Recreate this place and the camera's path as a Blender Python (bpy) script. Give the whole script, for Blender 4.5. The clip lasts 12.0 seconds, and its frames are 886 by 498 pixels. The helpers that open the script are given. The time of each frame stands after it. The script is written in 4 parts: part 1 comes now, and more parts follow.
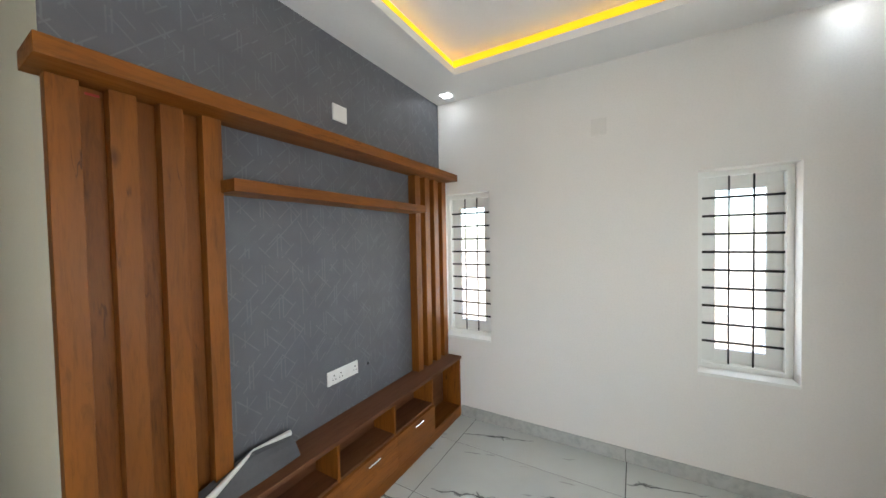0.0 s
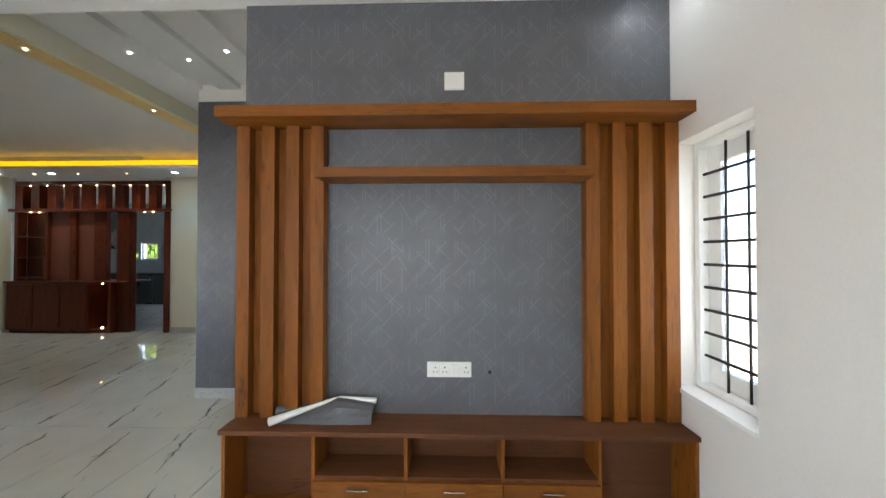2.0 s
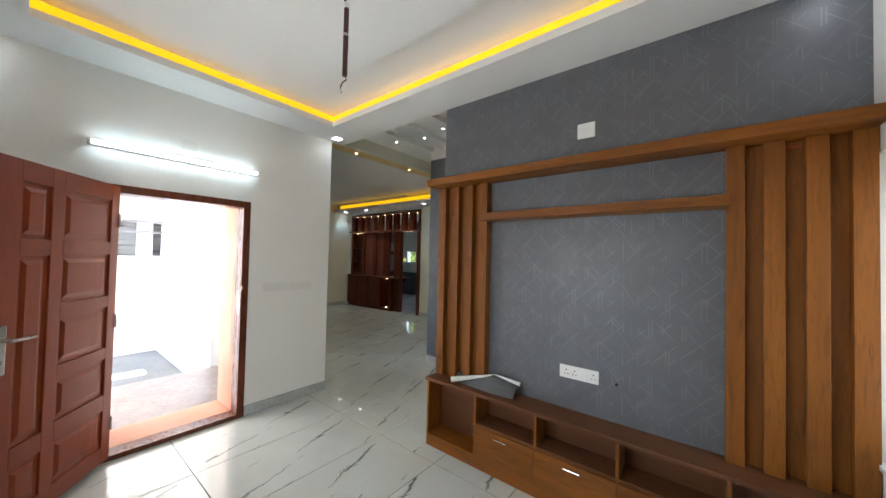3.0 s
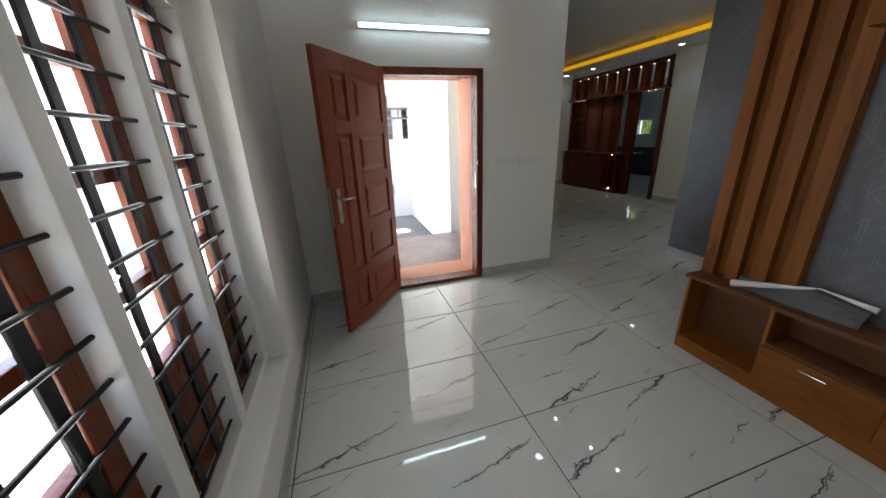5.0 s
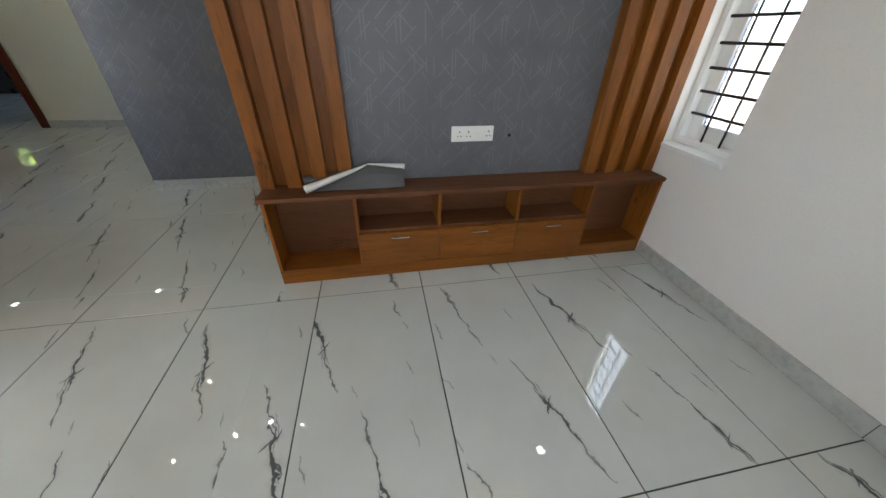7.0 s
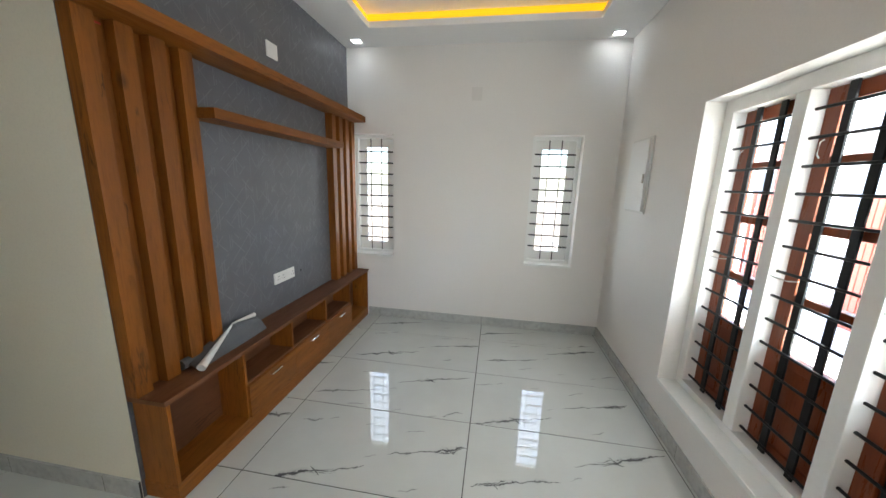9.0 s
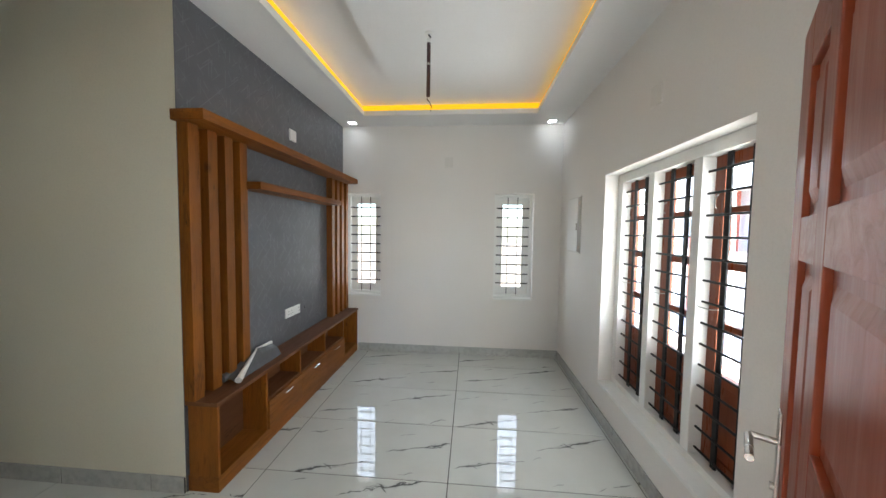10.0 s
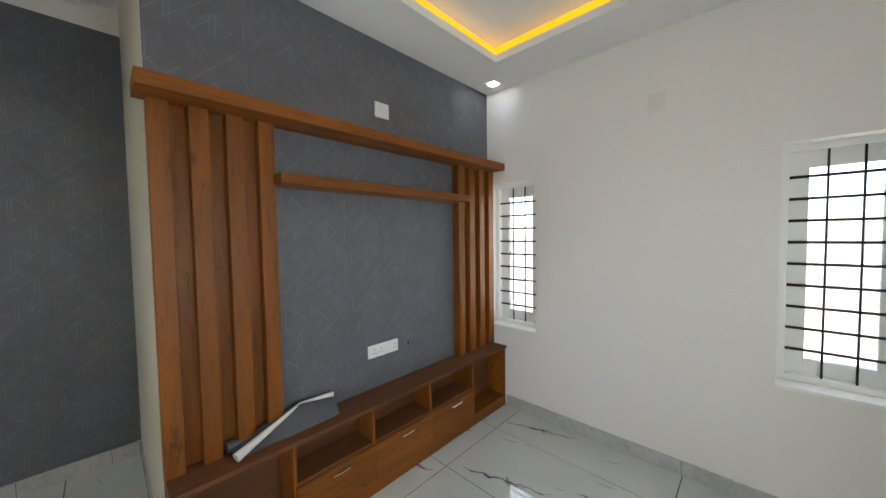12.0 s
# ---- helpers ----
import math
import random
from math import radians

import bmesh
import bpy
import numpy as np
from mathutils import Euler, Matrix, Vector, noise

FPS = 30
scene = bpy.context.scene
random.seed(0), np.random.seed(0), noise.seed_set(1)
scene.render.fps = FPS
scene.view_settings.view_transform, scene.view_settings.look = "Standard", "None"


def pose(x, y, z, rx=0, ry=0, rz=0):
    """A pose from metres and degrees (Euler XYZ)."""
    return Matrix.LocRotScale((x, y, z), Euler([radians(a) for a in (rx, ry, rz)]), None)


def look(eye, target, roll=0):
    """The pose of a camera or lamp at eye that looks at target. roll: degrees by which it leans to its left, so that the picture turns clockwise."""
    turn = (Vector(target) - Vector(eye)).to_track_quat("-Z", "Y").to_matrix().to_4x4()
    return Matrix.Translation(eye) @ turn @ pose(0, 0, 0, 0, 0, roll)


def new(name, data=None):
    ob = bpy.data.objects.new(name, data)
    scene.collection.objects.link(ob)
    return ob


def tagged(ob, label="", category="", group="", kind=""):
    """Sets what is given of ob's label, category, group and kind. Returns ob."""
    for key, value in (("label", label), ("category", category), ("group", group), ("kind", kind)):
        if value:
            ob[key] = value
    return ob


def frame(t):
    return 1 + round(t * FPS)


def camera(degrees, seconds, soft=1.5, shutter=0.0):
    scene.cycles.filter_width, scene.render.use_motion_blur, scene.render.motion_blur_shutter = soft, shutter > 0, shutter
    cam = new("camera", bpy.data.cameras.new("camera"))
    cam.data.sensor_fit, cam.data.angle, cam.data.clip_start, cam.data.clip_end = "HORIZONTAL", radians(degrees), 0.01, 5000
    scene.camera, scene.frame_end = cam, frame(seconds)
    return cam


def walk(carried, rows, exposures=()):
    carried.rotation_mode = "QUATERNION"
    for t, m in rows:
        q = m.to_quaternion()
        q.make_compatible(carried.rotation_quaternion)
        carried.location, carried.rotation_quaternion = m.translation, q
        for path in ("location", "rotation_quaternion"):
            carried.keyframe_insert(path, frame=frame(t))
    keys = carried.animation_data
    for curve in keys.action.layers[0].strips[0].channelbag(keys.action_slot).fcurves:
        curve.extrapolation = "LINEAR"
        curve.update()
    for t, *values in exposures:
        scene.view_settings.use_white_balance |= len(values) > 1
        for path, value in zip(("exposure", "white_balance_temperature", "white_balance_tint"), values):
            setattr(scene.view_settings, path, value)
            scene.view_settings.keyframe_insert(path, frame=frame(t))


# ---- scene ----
cam = camera(107.1, 12.0)
PATH = [
    (0, (1.611, -2.697, 1.65), (0.601, -0.972, 1.594), -1.1),
    (0.5, (1.78, -2.32, 1.586), (0.434, -0.841, 1.548), -0.9),
    (1, (1.829, -1.848, 1.532), (0.141, -0.775, 1.523), -0.9),
    (1.5, (1.843, -1.521, 1.505), (-0.081, -0.973, 1.513), -0.4),
    (2, (1.869, -1.234, 1.469), (-0.13, -1.286, 1.498), 0.0),
    (2.5, (2.078, -0.875, 1.53), (0.201, -1.563, 1.58), 0.8),
    (3, (2.321, -0.592, 1.581), (0.757, -1.839, 1.628), 1.3),
    (3.5, (2.42, -0.562, 1.586), (1.296, -2.216, 1.615), 1.8),
    (3.7, (2.438, -0.606, 1.588), (1.509, -2.377, 1.593), 1.9),
    (5.3, (2.304, -1.078, 1.424), (1.79, -2.806, 0.558), -1.3),
    (5.5, (2.213, -1.174, 1.347), (1.651, -2.818, 0.357), -0.9),
    (6, (1.981, -1.348, 1.259), (0.876, -2.624, 0.186), -0.9),
    (6.5, (1.962, -1.557, 1.291), (0.38, -2.09, 0.19), 0.6),
    (7, (1.89, -1.792, 1.296), (0.254, -1.453, 0.196), 1.6),
    (7.5, (1.868, -2.122, 1.313), (0.537, -1.036, 0.289), 2.4),
    (7.7, (1.851, -2.292, 1.329), (0.699, -0.977, 0.357), 2.7),
    (9.3, (1.625, -3.818, 1.598), (1.413, -1.848, 1.323), 1.4),
    (9.5, (1.649, -3.993, 1.584), (1.474, -2.011, 1.385), 1.2),
    (10, (1.671, -4.184, 1.586), (1.506, -2.194, 1.48), 0.8),
    (10.5, (1.67, -3.954, 1.581), (1.415, -1.972, 1.484), 0.5),
    (11, (1.682, -3.579, 1.639), (1.183, -1.645, 1.537), 0.0),
    (11.5, (1.779, -3.14, 1.616), (0.853, -1.37, 1.524), -0.6),
    (12, (1.877, -2.582, 1.601), (0.495, -1.139, 1.516), -0.8),
]
walk(cam, [(t, look(eye, target, roll)) for t, eye, target, roll in PATH], [(0.0, 4.35), (0.5, 4.3), (1.5, 4.3), (2.0, 4.55), (2.5, 4.75), (3.0, 4.25), (3.7, 3.9), (5.3, 3.2), (6.5, 3.5), (7.0, 4.0), (7.5, 4.33), (9.3, 4.03), (10.0, 4.0), (11.0, 4.1), (11.5, 4.07), (12.0, 4.04)])

# ---- world, sun ----
world = bpy.data.worlds.new("world")
scene.world = world
world.use_nodes = True
_sky = world.node_tree.nodes.new("ShaderNodeTexSky")
_sky.sky_type, _sky.sun_disc = "NISHITA", False
_sky.sun_elevation, _sky.sun_rotation = radians(61.7), radians(111.8)
world.node_tree.links.new(_sky.outputs[0], world.node_tree.nodes["Background"].inputs[0])
world.node_tree.nodes["Background"].inputs[1].default_value = 0.15
sun = new("sun", bpy.data.lights.new("sun", "SUN"))
sun.data.energy, sun.data.angle, sun.data.color = 4.5, radians(0.5), (1.0, 0.95, 0.87)
sun.matrix_world = look((5, -2, 10), (0, 0, 0))


def daylight(name, at, target, w, h, power, col=(0.91, 0.98, 0.98)):
    """Sky light that comes in through one opening."""
    lamp = new(name, bpy.data.lights.new(name, "AREA"))
    lamp.data.shape, lamp.data.size, lamp.data.size_y, lamp.data.energy, lamp.data.color = "RECTANGLE", w, h, power, col
    lamp.matrix_world = look(at, target)


for _x in (0.27, 2.2125):
    daylight("small_window_daylight", (_x, 0.152, 1.41), (_x, -1.0, 1.41), 0.25, 1.08, 0.18)
for _y in (-1.58, -2.0425, -2.505):
    daylight("wide_window_daylight", (2.963, _y, 1.42), (2.0, _y + 0.4, 1.40), 0.26, 1.08, 0.50, (0.90, 0.96, 0.96))
daylight("door_daylight", (1.495, -4.20, 1.03), (1.495, -2.5, 1.0), 0.84, 1.90, 0.50)
# lamp at the added, unseen hall opening; tilted up to brighten the ceiling
daylight("added_hall_daylight", (0.33, -5.01, 1.25), (-1.0, -5.01, 2.4), 1.0, 1.3, 0.09)


# ---- materials ----
def start(name, rough=0.5, metal=0.0):
    m = bpy.data.materials.new(name)
    m.use_nodes = True
    nt = m.node_tree
    b = nt.nodes["Principled BSDF"]
    b.inputs["Roughness"].default_value, b.inputs["Metallic"].default_value = rough, metal
    return m, nt, b


def node(nt, kind, ins=(), **attrs):
    n = nt.nodes.new(kind)
    for k, v in attrs.items():
        if k == "op":
            n.operation = v
        elif k == "blend":
            n.data_type, n.blend_type = "RGBA", v
    for i, v in ins:
        if hasattr(v, "is_linked"):
            nt.links.new(v, n.inputs[i])
        else:
            n.inputs[i].default_value = v
    return n


def calc(nt, op, a, b=0.0, c=None):
    return node(nt, "ShaderNodeMath", [(0, a), (1, b)] + ([(2, c)] if c is not None else []), op=op).outputs[0]


def ramp(nt, fac, lo, hi, a=0.0, b=1.0):
    return node(nt, "ShaderNodeMapRange", [(0, fac), (1, lo), (2, hi), (3, a), (4, b)]).outputs[0]


def mix(nt, fac, a, b, blend="MIX"):
    n = node(nt, "ShaderNodeMix", [(0, fac), (6, a), (7, b)], blend=blend)
    return n.outputs[2]


def noise_of(nt, vec, scale, detail=4.0, rough=0.55, distort=0.0):
    return node(nt, "ShaderNodeTexNoise", [("Vector", vec), ("Scale", scale), ("Detail", detail), ("Roughness", rough), ("Distortion", distort)]).outputs["Fac"]


def bump(nt, b, height, strength, dist=0.002):
    n = node(nt, "ShaderNodeBump", [("Strength", strength), ("Distance", dist), ("Height", height)])
    nt.links.new(n.outputs[0], b.inputs["Normal"])


def place_of(nt):
    return nt.nodes.new("ShaderNodeNewGeometry").outputs["Position"]


def plain(name, col, rough=0.5, metal=0.0, vary=0.12, scale=3.0, fine=60.0, relief=0.15, rvary=0.1):
    """A surface of one colour with stains at a large and a small scale, and fine relief."""
    m, nt, b = start(name, rough, metal)
    p = place_of(nt)
    big, small = noise_of(nt, p, scale, 3), noise_of(nt, p, fine, 5)
    dark = tuple(c * (1 - 2 * vary) for c in col)
    c = mix(nt, ramp(nt, big, 0.3, 0.75), (*col, 1), (*[(x + y) / 2 for x, y in zip(col, dark)], 1))
    c = mix(nt, ramp(nt, small, 0.45, 0.8), c, (*dark, 1))
    nt.links.new(c, b.inputs["Base Color"])
    nt.links.new(ramp(nt, big, 0.2, 0.8, rough - rvary, rough + rvary), b.inputs["Roughness"])
    bump(nt, b, small, relief)
    return m


def woodlike(name, light, dark, rough, axis, knots=True, relief=0.16, streak=0.75):
    """Wood with its grain along one axis of the world."""
    m, nt, b = start(name, rough)
    p = place_of(nt)
    shift = calc(nt, "MULTIPLY", nt.nodes.new("ShaderNodeObjectInfo").outputs["Random"], 17.0)
    comb = node(nt, "ShaderNodeCombineXYZ", [(0, shift), (1, shift), (2, shift)]).outputs[0]
    pos = node(nt, "ShaderNodeVectorMath", [(0, p), (1, comb)], op="ADD").outputs[0]
    long = [1.0, 1.0, 1.0]
    long[axis] = 0.10
    v = node(nt, "ShaderNodeMapping", [(0, pos), (3, tuple(long))]).outputs[0]
    warp = noise_of(nt, v, 7.0, 3, 0.5, 0.6)
    rings = noise_of(nt, v, 27.0, 6, 0.68, 1.2)
    fine = noise_of(nt, v, 160.0, 3, 0.6)
    c = mix(nt, ramp(nt, warp, 0.3, 0.7), (*light, 1), (*[(x * 0.55 + y * 0.45) for x, y in zip(light, dark)], 1))
    c = mix(nt, ramp(nt, rings, 0.50, 0.76, 0.0, streak), c, (*dark, 1))
    c = mix(nt, ramp(nt, fine, 0.48, 0.75, 0.0, 0.30), c, (*dark, 1))
    tone = noise_of(nt, v, 2.6, 2, 0.5)
    c = mix(nt, ramp(nt, tone, 0.35, 0.7, 0.0, 0.40), c, (*[(x * 0.4 + y * 0.6) for x, y in zip(light, dark)], 1))
    if knots:
        kv = [4.0, 4.0, 4.0]
        kv[axis] = 2.0
        kn = node(nt, "ShaderNodeTexVoronoi", [("Vector", node(nt, "ShaderNodeMapping", [(0, pos), (3, tuple(kv))]).outputs[0]), ("Scale", 1.0)]).outputs["Distance"]
        kn = calc(nt, "ADD", kn, calc(nt, "MULTIPLY", calc(nt, "SUBTRACT", rings, 0.5), 0.12))
        c = mix(nt, ramp(nt, kn, 0.03, 0.09, 0.8, 0.0), c, (*[x * 0.45 for x in dark], 1))
        split = calc(nt, "ABSOLUTE", calc(nt, "SUBTRACT", noise_of(nt, v, 9.0, 4, 0.6, 0.4), 0.5))
        where = noise_of(nt, pos, 2.8, 2)
        crack = calc(nt, "MULTIPLY", ramp(nt, split, 0.002, 0.010, 0.72, 0.0), ramp(nt, where, 0.54, 0.66))
        c = mix(nt, crack, c, (*[x * 0.3 for x in dark], 1))
    nt.links.new(c, b.inputs["Base Color"])
    nt.links.new(ramp(nt, rings, 0.3, 0.8, rough - 0.06, rough + 0.1), b.inputs["Roughness"])
    b.inputs["Specular IOR Level"].default_value = 0.3
    bump(nt, b, calc(nt, "ADD", rings, calc(nt, "MULTIPLY", fine, 0.5)), relief, 0.001)
    return m


def glow(name, col, power):
    m, nt, b = start(name, 0.5)
    b.inputs["Base Color"].default_value = (*[min(1, c) for c in col], 1)
    b.inputs["Emission Color"].default_value, b.inputs["Emission Strength"].default_value = (*col, 1), power
    return m


# slanting and upright strokes of the wallpaper print: from and to, along and up
PRINT = [
    (0.010, 0.100, 0.225, 0.315), (0.035, 0.030, 0.250, 0.245), (0.030, 0.260, 0.130, 0.160), (0.115, 0.130, 0.060, 0.075), (0.115, 0.130, 0.185, 0.060), (0.105, 0.118, 0.105, 0.005),
    (0.127, 0.115, 0.127, 0.012), (0.247, 0.140, 0.247, 0.000), (0.130, 0.005, 0.200, 0.075), (0.230, 0.200, 0.305, 0.075), (0.252, 0.205, 0.252, 0.265), (0.305, 0.075, 0.385, 0.155),
    (0.270, 0.020, 0.420, 0.170), (0.330, 0.235, 0.440, 0.125), (0.385, 0.300, 0.385, 0.175), (0.402, 0.305, 0.402, 0.160), (0.410, 0.300, 0.520, 0.190), (0.400, 0.045, 0.525, 0.170),
    (0.020, 0.200, 0.020, 0.290), (0.036, 0.205, 0.036, 0.285), (0.150, 0.300, 0.225, 0.225), (0.165, 0.315, 0.240, 0.240), (0.190, 0.190, 0.190, 0.290), (0.010, 0.060, 0.060, 0.010),
    (0.060, 0.290, 0.100, 0.250), (0.300, 0.170, 0.365, 0.235), (0.290, 0.270, 0.290, 0.180), (0.440, 0.230, 0.500, 0.290), (0.455, 0.300, 0.455, 0.225), (0.350, 0.020, 0.390, 0.060),
    (0.470, 0.130, 0.470, 0.020), (0.488, 0.128, 0.488, 0.010), (0.440, 0.010, 0.520, 0.090), (0.330, 0.120, 0.330, 0.030),
]


def wallpaper_material():
    """Grey woven wallpaper with a net of thin silver lines, upright and slanting."""
    m, nt, b = start("wallpaper_grey", 0.55)
    sep = node(nt, "ShaderNodeSeparateXYZ", [(0, place_of(nt))])
    u, v = sep.outputs[1], sep.outputs[2]

    # one repeat of the print, 0.53 m wide and 0.32 m high
    cu = calc(nt, "MULTIPLY", calc(nt, "FRACT", calc(nt, "ADD", calc(nt, "DIVIDE", u, 0.53), 20.33)), 0.53)
    cv = calc(nt, "MULTIPLY", calc(nt, "FRACT", calc(nt, "ADD", calc(nt, "DIVIDE", v, 0.32), 20.10)), 0.32)
    net = None
    for ua, va, ub, vb in PRINT:
        lx, ly = ub - ua, vb - va
        ln = math.hypot(lx, ly)
        lx, ly = lx / ln, ly / ln
        pu, pv = calc(nt, "SUBTRACT", cu, ua), calc(nt, "SUBTRACT", cv, va)
        along = calc(nt, "ADD", calc(nt, "MULTIPLY", pu, lx), calc(nt, "MULTIPLY", pv, ly))
        across = calc(nt, "ABSOLUTE", calc(nt, "SUBTRACT", calc(nt, "MULTIPLY", pu, ly), calc(nt, "MULTIPLY", pv, lx)))
        past = calc(nt, "SUBTRACT", calc(nt, "ABSOLUTE", calc(nt, "SUBTRACT", along, ln / 2)), ln / 2)
        line = ramp(nt, calc(nt, "MAXIMUM", across, past), 0.0018, 0.0038, 1.0, 0.0)
        net = line if net is None else calc(nt, "MAXIMUM", net, line)
    worn = noise_of(nt, place_of(nt), 5.0, 4)
    weave = noise_of(nt, node(nt, "ShaderNodeMapping", [(0, place_of(nt)), (3, (1, 1, 0.25))]).outputs[0], 500.0, 2)
    base = mix(nt, ramp(nt, worn, 0.3, 0.7), (0.108, 0.110, 0.122, 1), (0.132, 0.134, 0.148, 1))
    base = mix(nt, ramp(nt, weave, 0.4, 0.7, 0, 0.35), base, (0.10, 0.10, 0.112, 1))
    net = calc(nt, "MULTIPLY", net, ramp(nt, worn, 0.35, 0.65, 0.15, 1.0))
    nt.links.new(mix(nt, net, base, (0.182, 0.185, 0.200, 1)), b.inputs["Base Color"])
    nt.links.new(ramp(nt, net, 0, 1, 0.50, 0.22), b.inputs["Roughness"])
    nt.links.new(calc(nt, "MULTIPLY", net, 0.12), b.inputs["Metallic"])
    bump(nt, b, calc(nt, "ADD", calc(nt, "MULTIPLY", weave, 0.3), net), 0.2, 0.0006)
    return m


def marble_material(name, veins=True, gloss=0.014):
    """Polished white porcelain with dark forked veins that run with the length of each tile."""
    m, nt, b = start(name, gloss)
    tc = nt.nodes.new("ShaderNodeTexCoord").outputs["Object"]
    rnd = nt.nodes.new("ShaderNodeObjectInfo").outputs["Random"]
    rnd2b = calc(nt, "FRACT", calc(nt, "MULTIPLY", rnd, 91.3))
    turn = calc(nt, "SUBTRACT", calc(nt, "MULTIPLY", calc(nt, "GREATER_THAN", rnd2b, 0.66), -2.0), -1.0)
    p0 = node(nt, "ShaderNodeVectorMath", [(0, tc), (1, node(nt, "ShaderNodeCombineXYZ", [(0, turn), (1, turn), (2, 1.0)]).outputs[0])], op="MULTIPLY").outputs[0]
    rnd2 = calc(nt, "FRACT", calc(nt, "MULTIPLY", rnd, 37.7))
    away = node(nt, "ShaderNodeCombineXYZ", [(0, ramp(nt, rnd, 0, 1, -0.08, 0.10)), (1, ramp(nt, rnd2, 0, 1, -0.10, 0.06)), (2, rnd)]).outputs[0]
    p0 = node(nt, "ShaderNodeVectorMath", [(0, p0), (1, away)], op="ADD").outputs[0]
    cloud = noise_of(nt, p0, 2.4, 5)
    base = mix(nt, ramp(nt, cloud, 0.3, 0.7), (0.60, 0.62, 0.585, 1), (0.535, 0.55, 0.52, 1))
    if veins:
        jit = noise_of(nt, p0, 9.0, 4, 0.58)
        jit2 = noise_of(nt, p0, 26.0, 2, 0.5)
        jit3 = noise_of(nt, node(nt, "ShaderNodeMapping", [(0, p0), (1, (3.1, 1.7, 0))]).outputs[0], 5.0, 3)
        sep = node(nt, "ShaderNodeSeparateXYZ", [(0, p0)])
        x, y = sep.outputs[0], sep.outputs[1]
        wob = calc(nt, "ADD", calc(nt, "MULTIPLY", calc(nt, "SUBTRACT", jit, 0.5), 0.085), calc(nt, "MULTIPLY", calc(nt, "SUBTRACT", jit2, 0.5), 0.013))
        total = None
        # each vein: where it starts and ends along the tile, across at both ends, half width, strength
        for x0, x1, y0, y1, w, k in VEINS:
            f = ramp(nt, x, x0, x1)
            mid = ramp(nt, x, x0, x1, y0, y1)
            d = calc(nt, "ABSOLUTE", calc(nt, "SUBTRACT", calc(nt, "ADD", y, wob), mid))
            fat = calc(nt, "MULTIPLY", calc(nt, "MULTIPLY", f, calc(nt, "SUBTRACT", 1.0, f)), 4.0)
            wid = calc(nt, "ADD", calc(nt, "MULTIPLY", calc(nt, "MULTIPLY", fat, ramp(nt, jit2, 0.3, 0.7, 0.35, 1.45)), w), 0.0004)
            core = node(nt, "ShaderNodeMapRange", [(0, calc(nt, "DIVIDE", d, wid)), (1, 0.7), (2, 1.6), (3, 1.0), (4, 0.0)]).outputs[0]
            veil = node(nt, "ShaderNodeMapRange", [(0, calc(nt, "DIVIDE", d, wid)), (1, 0.0), (2, 5.0), (3, 0.22), (4, 0.0)]).outputs[0]
            one = calc(nt, "MULTIPLY", calc(nt, "MULTIPLY", calc(nt, "MAXIMUM", core, veil), k), calc(nt, "GREATER_THAN", fat, 0.02))
            total = one if total is None else calc(nt, "MAXIMUM", total, one)
        total = calc(nt, "MULTIPLY", total, ramp(nt, jit3, 0.25, 0.45, 0.35, 1.0))
        base = mix(nt, calc(nt, "MINIMUM", total, 0.95), base, (0.075, 0.075, 0.08, 1))
    nt.links.new(base, b.inputs["Base Color"])
    dust = noise_of(nt, place_of(nt), 1.7, 5, 0.65)
    nt.links.new(ramp(nt, dust, 0.35, 0.8, gloss, gloss + 0.025), b.inputs["Roughness"])
    b.inputs["IOR"].default_value = 1.82
    return m


VEINS = [
    (-0.56, -0.20, -0.275, -0.165, 0.0058, 0.95), (-0.40, -0.15, -0.240, -0.135, 0.0042, 0.9), (-0.285, -0.205, -0.150, -0.205, 0.0050, 0.9), (-0.24, 0.01, -0.180, -0.095, 0.0030, 0.8), (-0.30, -0.13, -0.205, -0.160, 0.0018, 0.6),
    (0.10, 0.34, 0.015, 0.078, 0.0036, 0.85), (0.29, 0.59, 0.066, 0.140, 0.0046, 0.95), (0.40, 0.57, 0.078, 0.128, 0.0036, 0.85), (0.44, 0.50, 0.125, 0.090, 0.0034, 0.8),
    (-0.54, -0.40, 0.165, 0.215, 0.0028, 0.75), (-0.37, -0.30, 0.225, 0.250, 0.0022, 0.6), (0.17, 0.29, 0.195, 0.228, 0.0024, 0.65), (-0.11, -0.03, 0.215, 0.240, 0.0018, 0.5), (0.24, 0.34, -0.210, -0.180, 0.0022, 0.6), (-0.02, 0.05, -0.025, -0.005, 0.0016, 0.5),
]

white_paint = plain("white_wall_paint", (0.82, 0.788, 0.742), 0.6, vary=0.035, scale=1.2, fine=90, relief=0.06)
ceiling_paint = plain("ceiling_paint", (0.82, 0.815, 0.80), 0.65, vary=0.02, scale=0.8, fine=70, relief=0.04)
cream_paint = plain("cream_wall_paint", (0.74, 0.70, 0.56), 0.6, vary=0.04, scale=1.2, fine=90, relief=0.06)
frame_paint = plain("white_enamel", (0.84, 0.835, 0.80), 0.34, vary=0.02, scale=3, fine=40, relief=0.03, rvary=0.03)
wallpaper = wallpaper_material()
marble = marble_material("marble_tile")
skirting_tile = plain("skirting_tile", (0.52, 0.52, 0.49), 0.12, vary=0.16, scale=5, fine=24, relief=0.02)
grout = plain("dark_grout", (0.06, 0.06, 0.055), 0.8, vary=0.2)
OAK_L, OAK_D = (0.285, 0.093, 0.009), (0.062, 0.0165, 0.003)
oak_up = woodlike("oak_laminate_upright", OAK_L, OAK_D, 0.48, 2)
oak_along = woodlike("oak_laminate_lengthwise", OAK_L, OAK_D, 0.48, 1)
